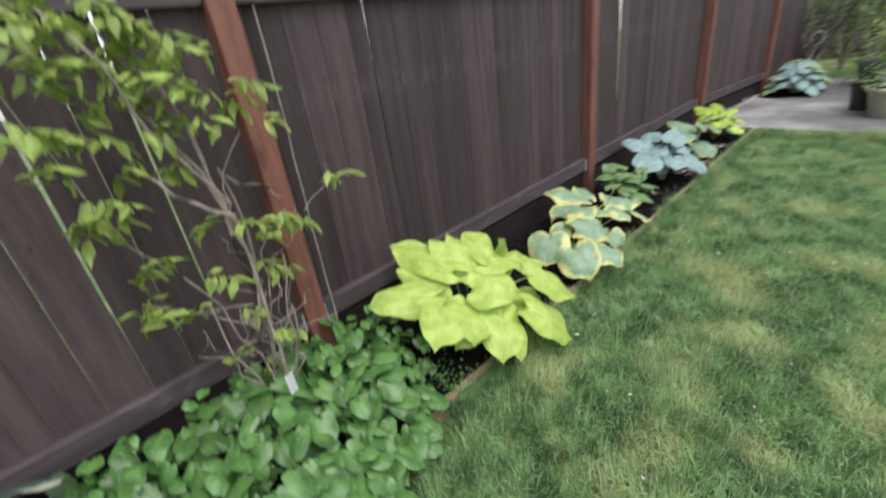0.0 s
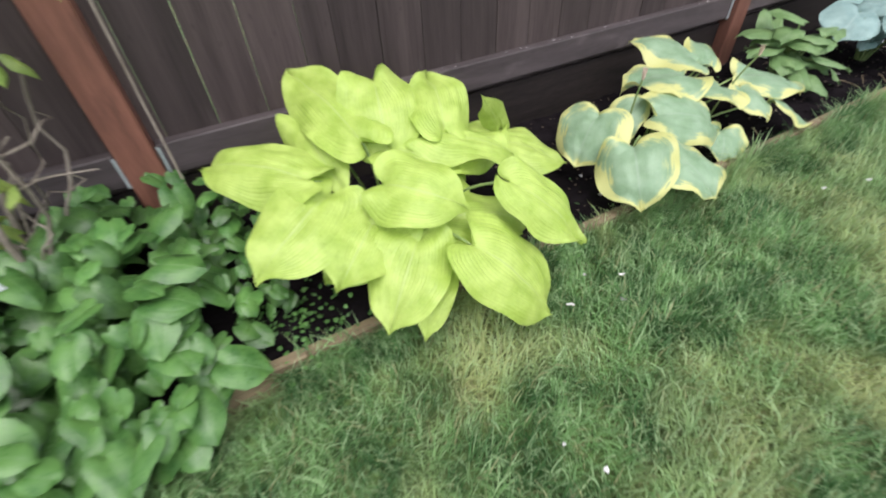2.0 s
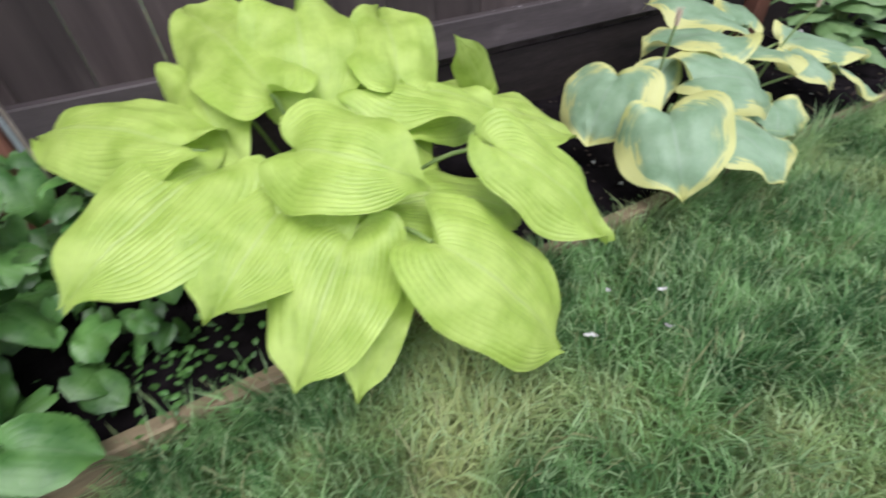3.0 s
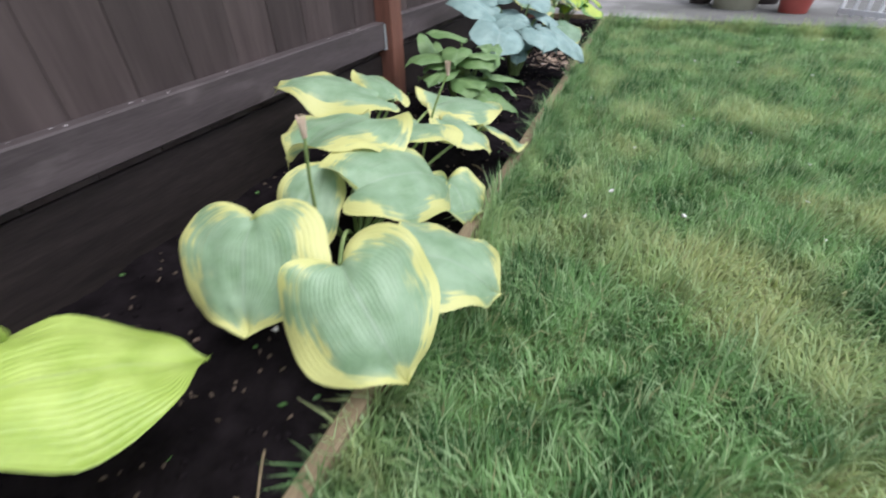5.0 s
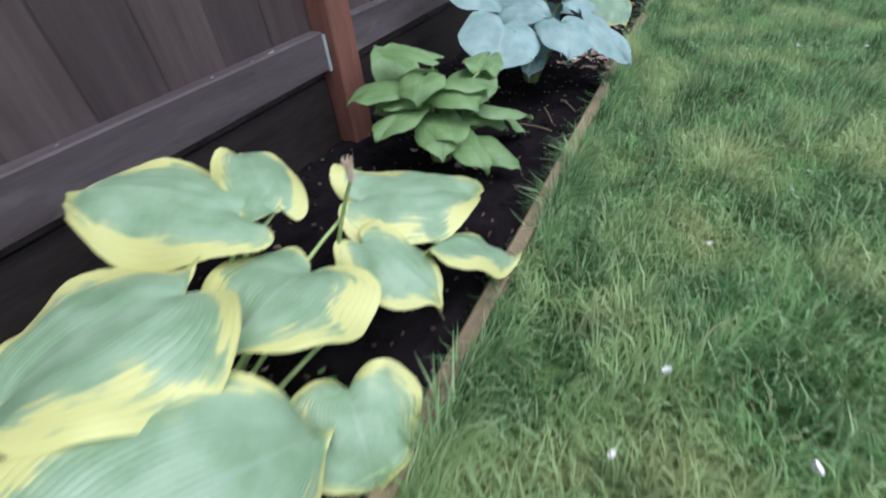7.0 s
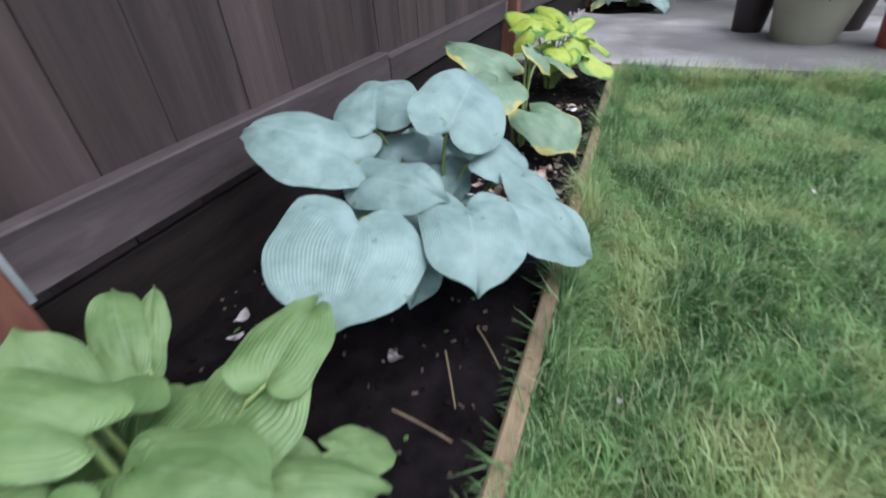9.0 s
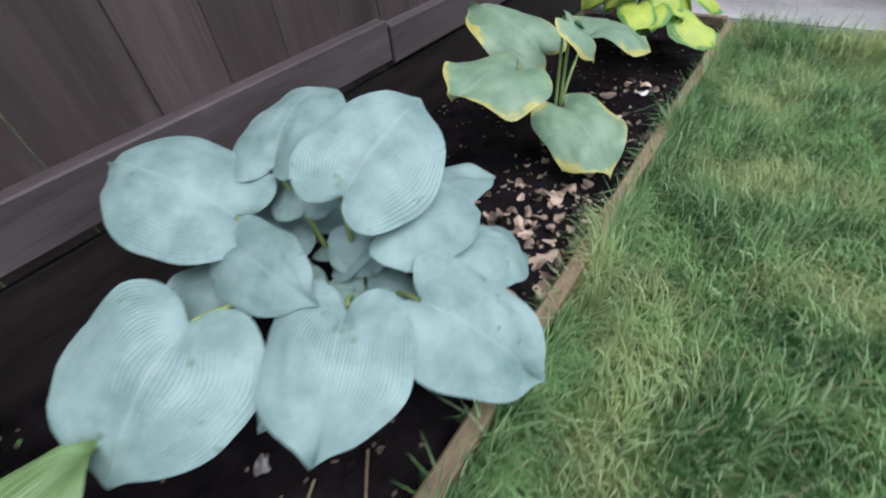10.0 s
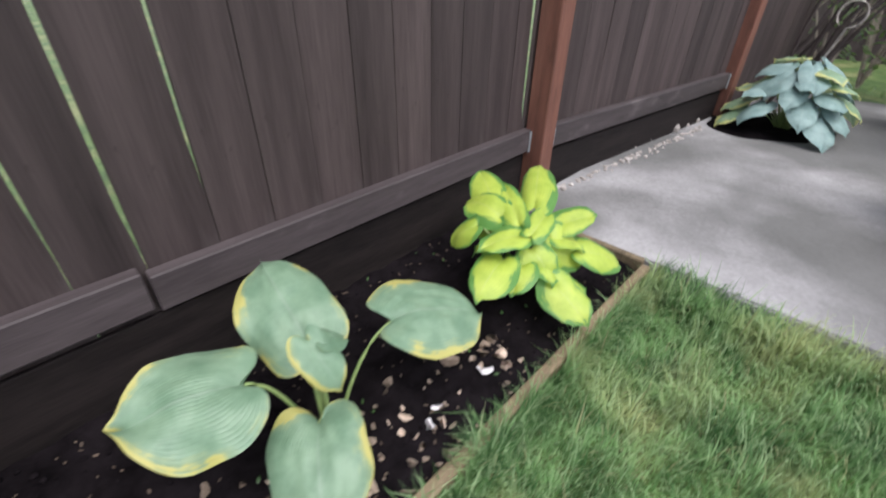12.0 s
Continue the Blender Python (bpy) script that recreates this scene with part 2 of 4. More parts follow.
def box_bm(x0, x1, y0, y1, z0, z1, bevel=0.004):
    bm = bmesh.new()
    bmesh.ops.create_cube(bm, size=1, matrix=Matrix.Translation(((x0 + x1) / 2, (y0 + y1) / 2, (z0 + z1) / 2)) @ Matrix.Diagonal((x1 - x0, y1 - y0, z1 - z0, 1)))
    if bevel:
        bmesh.ops.bevel(bm, geom=bm.edges[:], offset=bevel, segments=1, affect="EDGES")
    return bm


def empty(name, at, label, category, group="", kind=""):
    ob = new(name)
    ob.location = at
    bpy.context.view_layer.update()
    return tagged(ob, label, category, group, kind)


def under(child, parent):
    """Hang a part made in world places under a thing without moving it."""
    child.parent = parent
    child.matrix_parent_inverse = Matrix.Translation(parent.location).inverted()
    return child


def tube_mesh(name, points, r0, r1, sides=7, steps=10):
    """A round, tapering stalk along a smooth line through the points."""
    p = [Vector(q) for q in points]
    if len(p) == 3:
        line = [p[0] * (1 - t) ** 2 + p[1] * 2 * t * (1 - t) + p[2] * t * t for t in (i / steps for i in range(steps + 1))]
    else:
        line = p
    vs, fs = [], []
    for i, c in enumerate(line):
        d = (line[min(i + 1, len(line) - 1)] - line[max(i - 1, 0)]).normalized()
        a = d.orthogonal().normalized()
        b = d.cross(a)
        r = r0 + (r1 - r0) * i / (len(line) - 1)
        for k in range(sides):
            w = 2 * math.pi * k / sides
            vs.append(c + (a * math.cos(w) + b * math.sin(w)) * r)
    for i in range(len(line) - 1):
        for k in range(sides):
            fs.append((i * sides + k, i * sides + (k + 1) % sides, (i + 1) * sides + (k + 1) % sides, (i + 1) * sides + k))
    me = bpy.data.meshes.new(name)
    me.from_pydata(vs, [], fs)
    me.polygons.foreach_set("use_smooth", [True] * len(fs))
    return me


HEART = ((0.0, 0.03), (0.08, -0.10), (0.22, -0.165), (0.37, -0.10), (0.47, 0.08), (0.5, 0.30), (0.485, 0.51), (0.41, 0.71), (0.275, 0.87), (0.10, 0.965), (0.0, 1.05))


def heart_rim(u):
    """Half width and place along the blade of a heart-shaped outline, from the notch (u = 0) to the tip (u = 1)."""
    k = min(int(u * 10), 9)
    f = u * 10 - k
    p0, p1, p2, p3 = (HEART[min(max(k + d, 0), 10)] for d in (-1, 0, 1, 2))
    return tuple(0.5 * (2 * b + (c - a) * f + (2 * a - 5 * b + 4 * c - d) * f * f + (3 * b - a - 3 * c + d) * f ** 3) for a, b, c, d in zip(p0, p1, p2, p3))


def blade_grid(rows, cols, rng, fold=0.10, arch=0.14, wave=0.02, ribs=0.0, lobes=0.22, broad=0.7, pucker=0.03):
    """A blade of length 1 along y and width 1 along x, heart-shaped where it has lobes: points, faces and their own flat coordinates."""
    vs, uv = [], []
    ph, ph2 = rng.uniform(0, 6), rng.uniform(0, 6)
    skew = rng.uniform(-0.07, 0.07)
    curl, droop, twist = rng.uniform(-0.16, 0.10), rng.uniform(0.0, 0.16), rng.uniform(-0.12, 0.12)
    lop = rng.uniform(-0.06, 0.06)
    for i in range(rows):
        u = i / (rows - 1)
        if lobes > 0.12:
            half, rim = heart_rim(u)
            spine = u ** 1.25
        else:
            half, rim, spine = 0.5 * math.sin(math.pi * u) ** 1.15, u, u
        half = max(half, 0.0)
        for j in range(cols):
            q = 2 * j / (cols - 1) - 1
            aq = abs(q)
            edge = 1 + 0.045 * math.sin(11 * u + ph + 2 * q) + 0.025 * math.sin(23 * u + ph2 - q) + lop * q
            x = q * half * edge + skew * spine * (1 - spine)
            y = spine + (rim - spine) * aq ** 1.3
            w = aq * 2 * half
            z = arch * 4 * spine * (1 - spine) * (1 - 0.4 * spine) + fold * w * 0.5 - 0.17 * w * w - droop * spine ** 3
            z += wave * aq ** 3 * (math.sin(10 * u + ph + q) + 0.7 * math.sin(19 * u + ph2 - 2 * q)) * 1.3
            z += ribs * math.cos(q * 7 * math.pi) * min(1, 2 * half) * (1 - 0.4 * aq)
            z += curl * spine * spine * aq + twist * q * spine * half * 2
            z += pucker * (noise.noise((x * 4 + ph * 9, y * 4, ph2)) + 0.35 * noise.noise((x * 13 + ph * 9, y * 13, ph)))
            vs.append((x, y, z))
            uv.append((j / (cols - 1), u))
    fs = [(i * cols + j, i * cols + j + 1, (i + 1) * cols + j + 1, (i + 1) * cols + j) for i in range(rows - 1) for j in range(cols - 1)]
    return vs, fs, uv


def give_uv(me, uv):
    layer = me.uv_layers.new(name="UVMap")
    idx = np.empty(len(me.loops), dtype=np.int32)
    me.loops.foreach_get("vertex_index", idx)
    layer.data.foreach_set("uv", np.array(uv, dtype=np.float32)[idx].ravel())


LOOK = {}


def hosta(name, crown, label, material, stalk=STEM, ribs=0.004, wave=0.02, rows=29, cols=31, stem=0.007, kind_of="hosta"):
    ob = empty(kind_of, crown, label, "plant", "hostas along the fence")
    LOOK[ob] = (material, stalk, ribs, wave, rows, cols, stem, random.Random(len(LOOK) + 3))
    return ob


def leaf(plant, base, tip, width, up):
    """One blade from where its stalk joins to its tip, facing up, and the stalk that carries it."""
    material, stalk, ribs, wave, rows, cols, stem, rng = LOOK[plant]
    b, t = Vector(base), Vector(tip)
    ax = t - b
    width *= 1.12 if plant is lime else 1.3 if plant is green else 1.08
    length = ax.length
    ax.normalize()
    n = Vector(up) + Vector((rng.uniform(-0.12, 0.12), rng.uniform(-0.12, 0.12), 0))
    n = (n - ax * n.dot(ax)).normalized()
    side = ax.cross(n)
    vs, fs, uv = blade_grid(rows, cols, rng, fold=rng.uniform(0.05, 0.2), arch=rng.uniform(0.09, 0.17), wave=wave * rng.uniform(0.9, 2.0), ribs=ribs, broad=0.62)
    mid = (width + length) / 2
    pts = [b + side * (x * width) + ax * (y * length) + n * (z * mid) for x, y, z in vs]
    low = min(p.z for p in pts)
    lift = max(0.0, 0.012 - low)
    pts = [p + Vector((0, 0, lift)) for p in pts]
    me = bpy.data.meshes.new("leaf")
    me.from_pydata(pts, [], fs)
    give_uv(me, uv)
    ob = mesh_part("leaf", me, material, smooth=True)
    under(ob, plant)
    c = plant.location
    ang = math.atan2(b.y - c.y, b.x - c.x)
    foot = Vector((c.x + 0.03 * math.cos(ang), c.y + 0.03 * math.sin(ang), 0.0))
    knee = Vector((foot.x * 0.55 + b.x * 0.45, foot.y * 0.55 + b.y * 0.45, b.z * 0.85 + 0.03 + lift))
    st = mesh_part("stalk", tube_mesh("stalk", (foot, knee, b + Vector((0, 0, lift - 0.002))), stem, stem * 0.65), stalk)
    under(st, plant)
    return ob


# ---------- the large structure ----------
def sheet(name, x0, x1, y0, y1, nx, ny, height, material, label, category):
    xs, ys = np.linspace(x0, x1, nx), np.linspace(y0, y1, ny)
    vs = [(x, y, height(x, y)) for y in ys for x in xs]
    fs = [(j * nx + i, j * nx + i + 1, (j + 1) * nx + i + 1, (j + 1) * nx + i) for j in range(ny - 1) for i in range(nx - 1)]
    me = bpy.data.meshes.new(name)
    me.from_pydata(vs, [], fs)
    return tagged(mesh_part(name, me, material, smooth=True), label, category, kind="structure")


sheet("ground", -60, 60, -60, 60, 61, 61, lambda x, y: -0.085, GROUND, "green lawn with dry yellow patches reaching far", "lawn")


def soil_height(x, y):
    edge = min(1.0, max(0.0, (0.93 - x) / 0.06))
    return -0.03 + edge * (0.03 + 0.022 * noise.noise((x * 6, y * 6, 2)) + 0.012 * noise.noise((x * 25, y * 25, 5)))


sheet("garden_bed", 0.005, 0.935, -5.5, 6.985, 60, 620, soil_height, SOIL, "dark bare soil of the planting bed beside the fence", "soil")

fence = empty("wall_fence", (0, 0, 0), "tall dark brown board fence with narrow gaps of daylight", "fence", kind="structure")


def fence_board(y0, y1, gap_top, close_z, top, frame_at):
    """One upright board; its far edge leaves a wedge-shaped gap that closes at close_z."""
    bm = bmesh.new()
    w = y1 - y0
    zs = (0.0, close_z, close_z + 0.2, top)
    g = (0.002, 0.002, gap_top * 0.8, gap_top * 1.3)
    for z, gg in zip(zs, g):
        for x, y in ((-0.016, 0.001), (0, 0.001), (0, w - gg), (-0.016, w - gg)):
            bm.verts.new((x, y, z))
    bm.verts.ensure_lookup_table()
    v = bm.verts
    for k in (0, 4, 8):
        for i in range(4):
            bm.faces.new((v[k + i], v[k + (i + 1) % 4], v[k + 4 + (i + 1) % 4], v[k + 4 + i]))
    bm.faces.new((v[3], v[2], v[1], v[0]))
    bm.faces.new((v[12], v[13], v[14], v[15]))
    ob = part("board", bm, FENCE, fence)
    ob.matrix_local = frame_at @ Matrix.Translation((random.uniform(-0.004, 0.0), y0, 0.0))
    return ob


TURN = Matrix.Translation((0.06, 7.36, 0)) @ Matrix.Rotation(radians(-6.5), 4, "Z") @ Matrix.Translation((0, -7.36, 0))
WEDGES = [(-0.90, 0.014, 0.75), (-0.49, 0.012, 0.7), (-1.3, 0.009, 0.9), (0.865, 0.013, 0.92), (4.39, 0.06, 0.8), (5.046, 0.011, 0.55), (5.23, 0.017, 0.43), (5.454, 0.014, 0.6), (5.86, 0.004, 0.9), (7.245, 0.052, 0.36), (7.9, 0.01, 0.6)]
y = -5.5
rng = random.Random(5)
while y < 12.0:
    w = 0.204 + rng.uniform(-0.004, 0.004)
    near = [g for g in WEDGES if abs(g[0] - (y + w)) < 0.105]
    gap, close = (0.003, 0.4)
    if near:
        w, gap, close = near[0][0] - y + near[0][1] * 0.2, near[0][1], near[0][2]
    fence_board(y, y + w, gap, close, 2.55, Matrix() if y + w / 2 < 7.36 else TURN)
    y += w


def post(yc, xc, m):
    bm = box_bm(-0.065, 0.065, -0.065, 0.065, -0.1, 2.6, 0.006)
    ob = part("fence_post", bm, POST)
    tagged(ob, "square red-brown stained wooden post of the fence", "post", "fence posts")
    ob.matrix_world = m @ pose(xc, yc, 0)
    return ob


def rail(y0, y1, z0, z1, m, hang=True):
    ob = empty("fence_rail", (0, 0, 0), "dark stained horizontal timber rail fixed to the fence boards", "rail", "fence rails")
    bm = box_bm(0.002, 0.058, y0, y1, z0, z1, 0.005)
    under(part("beam", bm, RAIL), ob)
    if hang:
        ends = [(ye, s) for ye, s in ((y0, 1), (y1, -1)) if not 5.1 < ye < 5.3]
        for ye, s in ends:
            a, b = sorted((ye - s * 0.002, ye + s * 0.012))
            under(part("bracket", box_bm(0.001, 0.063, a, b, z0 - 0.004, z1 - 0.01, 0.001), METAL, None, "pale galvanised bracket"), ob)
    ob.matrix_world = m
    return ob


ID = Matrix()
for yc, xc in ((-3.587, 0.03), (0.0, 0.03), (3.592, 0.03), (7.33, 0.075)):
    post(yc, xc, ID)
post(10.15, 0.03, TURN)
SPANS = [(-5.4, -3.66, ID), (-3.515, -0.072, ID), (0.072, 3.518, ID), (3.666, 7.255, ID), (7.41, 10.07, TURN)]
LOW_RAILS = [(y0, y1, 0.305, 0.44, m) for y0, y1, m in SPANS if y0 != 3.666]
# the fourth bay is pieced from two lengths that meet with a small step
LOW_RAILS += [(3.666, 5.203, 0.315, 0.452, ID), (5.217, 7.255, 0.298, 0.430, ID)]
for y0, y1, z0, z1, m in LOW_RAILS:
    rail(y0, y1, z0, z1, m)
for y0, y1, m in SPANS:
    rail(y0, y1, 2.12, 2.23, m, False)

# kick board under the rail; its dark colour also holds the shade there
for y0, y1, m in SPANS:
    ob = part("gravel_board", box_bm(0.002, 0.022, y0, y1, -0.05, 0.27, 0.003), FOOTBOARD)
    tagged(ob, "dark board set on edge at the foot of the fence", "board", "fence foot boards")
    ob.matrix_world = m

# timber edging of the bed
edging = [(-5.4, -2.6), (-2.597, 0.3), (0.303, 3.2), (3.203, 5.6), (5.603, 6.99)]
for y0, y1 in edging:
    ob = part("edging_board", box_bm(0.932, 0.975, y0, y1, -0.10, 0.036 + random.uniform(-0.006, 0.002), 0.006), TIMBER)
    tagged(ob, "weathered brown timber board edging the planting bed", "board", "bed edging")
ob = part("edging_board", box_bm(0.30, 0.931, 6.99, 7.03, -0.06, 0.045, 0.005), TIMBER)
tagged(ob, "weathered brown timber board between soil and concrete", "board", "bed edging")


bm = bmesh.new()
bmesh.ops.create_cube(bm, size=1, matrix=Matrix.Translation((2.48, 9.55, -0.04)) @ Matrix.Diagonal((4.7, 5.0, 0.13, 1)))
bmesh.ops.bevel(bm, geom=bm.edges[:], offset=0.01, segments=2, affect="EDGES")
tagged(part("pavement", bm, CONCRETE), "pale worn concrete slab with damp darker areas", "concrete", kind="structure")

# boards that close the place at the far end and across the lawn
for name, m in (("wall_back", pose(-1, 16.5, 0, 0, 0, 0)), ("wall_side", pose(11, -12, 0, 0, 0, 90)), ("wall_front", pose(-1, -12, 0))):
    ob = part(name, box_bm(0, 30, -0.05, 0.05, -0.1, 2.4, 0.01), FENCE)
    ob.matrix_world = m
    tagged(ob, "dark plain board fence closing the garden", "fence", kind="structure")


# ---------- plants ----------
gold = hosta("gold", (0.62, 0.80, 0), "large chartreuse hosta with broad ribbed drooping leaves", L_GOLD, ribs=0.005, wave=0.03)
edged = hosta("edged", (0.62, 2.20, 0), "large blue-green hosta with wide cream-yellow leaf margins", L_EDGED, wave=0.03)
green = hosta("green", (0.50, 3.52, 0), "small plain green hosta beside the red-brown post", L_GREEN, wave=0.02)
blue = hosta("blue", (0.58, 4.40, 0), "powdery blue hosta with large round puckered leaves", L_BLUE, ribs=0.003, wave=0.012)
sparse = hosta("sparse", (0.60, 5.42, 0), "sparse young hosta with grey-green cream-edged leaves", L_SPARSE, wave=0.02)
lime = hosta("lime", (0.58, 6.42, 0), "small yellow hosta with green leaf margins by the concrete", L_LIME, rows=11, cols=11, stem=0.005, wave=0.02)
leaf(gold, (0.649, 0.515, 0.445), (0.357, 0.212, 0.459), 0.220, (0.23, -0.17, 0.96))
leaf(gold, (0.617, 0.718, 0.508), (0.141, 0.624, 0.613), 0.239, (0.23, -0.07, 0.97))
leaf(gold, (0.352, 0.584, 0.513), (0.705, 0.598, 0.415), 0.188, (0.27, -0.24, 0.93))
leaf(gold, (0.423, 0.856, 0.625), (0.688, 0.779, 0.441), 0.262, (0.57, -0.02, 0.82))
leaf(gold, (0.664, 1.005, 0.469), (0.405, 1.090, 0.604), 0.219, (0.48, 0.07, 0.88))
leaf(gold, (0.797, 0.704, 0.446), (1.005, 0.880, 0.440), 0.240, (0.30, -0.25, 0.92))
leaf(gold, (0.810, 0.660, 0.343), (1.002, 0.458, 0.305), 0.240, (0.45, 0.05, 0.86))
leaf(gold, (0.640, 0.800, 0.470), (0.820, 1.030, 0.360), 0.230, (0.39, 0.14, 0.91))
leaf(gold, (0.715, 0.933, 0.395), (0.536, 1.352, 0.337), 0.219, (0.18, 0.21, 0.96))
leaf(gold, (0.880, 0.850, 0.293), (0.964, 1.181, 0.229), 0.264, (0.37, 0.08, 0.93))
leaf(gold, (0.968, 1.072, 0.416), (1.175, 1.252, 0.239), 0.187, (0.54, 0.19, 0.82))
leaf(gold, (0.591, 1.294, 0.320), (0.758, 1.516, 0.224), 0.241, (0.27, 0.20, 0.94))
leaf(gold, (1.059, 0.871, 0.298), (1.262, 1.075, 0.052), 0.285, (0.63, 0.22, 0.74))
leaf(gold, (0.984, 0.815, 0.256), (1.180, 0.636, 0.134), 0.122, (0.46, -0.10, 0.88))
leaf(gold, (0.942, 0.753, 0.314), (1.119, 0.546, 0.163), 0.244, (0.50, -0.19, 0.84))
leaf(gold, (0.849, 0.725, 0.352), (0.875, 0.430, 0.234), 0.237, (0.42, -0.30, 0.85))
leaf(gold, (0.693, 0.561, 0.403), (0.884, 0.258, 0.344), 0.280, (0.22, -0.05, 0.97))
leaf(gold, (0.827, 0.745, 0.323), (0.955, 0.854, 0.232), 0.136, (0.53, 0.07, 0.84))
leaf(gold, (0.530, 1.344, 0.336), (0.610, 1.214, 0.530), 0.110, (0.85, -0.40, 0.35))
leaf(edged, (0.640, 1.815, 0.320), (0.705, 1.652, 0.145), 0.330, (0.20, -0.66, 0.72))
leaf(edged, (0.870, 1.790, 0.275), (1.060, 1.678, 0.125), 0.300, (0.32, -0.50, 0.80))
leaf(edged, (0.935, 1.950, 0.200), (1.160, 2.016, 0.115), 0.270, (0.37, 0.10, 0.92))
leaf(edged, (0.722, 2.080, 0.268), (0.875, 2.400, 0.180), 0.305, (0.45, 0.05, 0.88))
leaf(edged, (0.605, 1.970, 0.168), (0.597, 2.157, 0.310), 0.180, (0.38, -0.55, 0.74))
leaf(edged, (0.566, 2.455, 0.306), (0.466, 2.152, 0.312), 0.383, (0.05, 0.00, 1.00))
leaf(edged, (0.498, 2.667, 0.295), (0.166, 2.520, 0.413), 0.283, (0.27, 0.15, 0.95))
leaf(edged, (0.511, 2.723, 0.298), (0.296, 2.850, 0.369), 0.168, (0.28, -0.05, 0.96))
leaf(edged, (0.673, 2.633, 0.245), (0.690, 2.410, 0.282), 0.310, (0.27, 0.19, 0.94))
leaf(edged, (0.608, 2.880, 0.241), (0.834, 3.111, 0.175), 0.300, (0.20, 0.08, 0.98))
leaf(edged, (0.699, 2.763, 0.226), (0.910, 2.734, 0.168), 0.174, (0.27, 0.04, 0.96))
leaf(edged, (0.832, 2.859, 0.183), (0.972, 3.039, 0.052), 0.151, (0.43, 0.29, 0.86))
leaf(edged, (0.824, 2.497, 0.109), (0.947, 2.388, 0.030), 0.241, (0.45, -0.14, 0.88))
leaf(green, (0.596, 3.686, 0.281), (0.558, 3.878, 0.278), 0.112, (0.22, 0.06, 0.97))
leaf(green, (0.558, 3.597, 0.224), (0.594, 3.767, 0.258), 0.159, (0.15, -0.22, 0.96))
leaf(green, (0.510, 3.534, 0.190), (0.360, 3.655, 0.232), 0.104, (0.23, -0.05, 0.97))
leaf(green, (0.312, 3.652, 0.230), (0.168, 3.752, 0.314), 0.085, (0.39, -0.19, 0.90))
leaf(green, (0.328, 3.670, 0.232), (0.237, 3.787, 0.301), 0.056, (0.32, -0.29, 0.91))
leaf(green, (0.335, 3.533, 0.245), (0.257, 3.572, 0.394), 0.107, (0.76, -0.40, 0.51))
leaf(green, (0.376, 3.555, 0.218), (0.235, 3.648, 0.281), 0.081, (0.31, -0.17, 0.94))
leaf(green, (0.418, 3.496, 0.198), (0.346, 3.457, 0.313), 0.091, (0.74, 0.33, 0.58))
leaf(green, (0.683, 3.692, 0.124), (0.760, 3.774, 0.044), 0.076, (0.49, 0.33, 0.81))
leaf(green, (0.584, 3.562, 0.170), (0.727, 3.640, 0.118), 0.077, (0.30, 0.09, 0.95))
leaf(blue, (0.543, 4.085, 0.340), (0.600, 3.850, 0.260), 0.310, (0.30, -0.30, 0.90))
leaf(blue, (0.734, 4.258, 0.314), (0.834, 4.050, 0.239), 0.231, (0.21, -0.24, 0.95))
leaf(blue, (0.819, 4.351, 0.289), (1.037, 4.423, 0.115), 0.221, (0.65, -0.14, 0.75))
leaf(blue, (0.428, 4.278, 0.381), (0.173, 4.198, 0.492), 0.258, (0.45, -0.22, 0.87))
leaf(blue, (0.435, 4.388, 0.431), (0.334, 4.633, 0.493), 0.225, (-0.03, -0.26, 0.97))
leaf(blue, (0.647, 4.377, 0.443), (0.652, 4.618, 0.534), 0.232, (0.38, -0.33, 0.86))
leaf(blue, (0.475, 4.236, 0.359), (0.699, 4.214, 0.363), 0.153, (-0.06, -0.40, 0.91))
leaf(blue, (0.70, 4.40, 0.36), (0.80, 4.60, 0.33), 0.19, (0.3, 0.1, 0.9))
leaf(blue, (0.619, 4.407, 0.333), (0.682, 4.369, 0.261), 0.126, (0.55, -0.44, 0.71))
leaf(blue, (0.661, 4.196, 0.204), (0.670, 4.047, 0.149), 0.099, (0.20, -0.33, 0.92))
leaf(blue, (0.517, 4.372, 0.358), (0.464, 4.459, 0.411), 0.143, (0.09, -0.48, 0.87))
leaf(sparse, (0.537, 5.448, 0.323), (0.236, 5.477, 0.466), 0.250, (0.45, -0.25, 0.85))
leaf(sparse, (0.542, 5.255, 0.333), (0.460, 4.990, 0.326), 0.294, (0.18, -0.08, 0.98))
leaf(sparse, (0.617, 5.671, 0.317), (0.729, 5.966, 0.234), 0.291, (0.22, 0.18, 0.96))
leaf(sparse, (0.626, 5.397, 0.448), (0.742, 5.410, 0.346), 0.100, (0.66, -0.14, 0.74))
leaf(sparse, (0.646, 5.415, 0.439), (0.624, 5.512, 0.385), 0.080, (0.23, 0.51, 0.83))
leaf(sparse, (0.661, 5.373, 0.179), (0.901, 5.221, 0.087), 0.250, (0.21, -0.25, 0.95))
leaf(lime, (0.460, 6.405, 0.358), (0.235, 6.560, 0.437), 0.149, (0.02, -0.43, 0.90))
leaf(lime, (0.583, 6.492, 0.386), (0.400, 6.805, 0.444), 0.150, (-0.09, -0.23, 0.97))
leaf(lime, (0.598, 6.373, 0.359), (0.383, 6.539, 0.420), 0.106, (-0.05, -0.40, 0.91))
leaf(lime, (0.479, 6.250, 0.361), (0.386, 6.189, 0.266), 0.118, (-0.25, -0.68, 0.69))
leaf(lime, (0.638, 6.339, 0.339), (0.579, 6.147, 0.347), 0.135, (0.29, -0.05, 0.96))
leaf(lime, (0.632, 6.227, 0.282), (0.687, 6.008, 0.267), 0.158, (0.06, -0.05, 1.00))
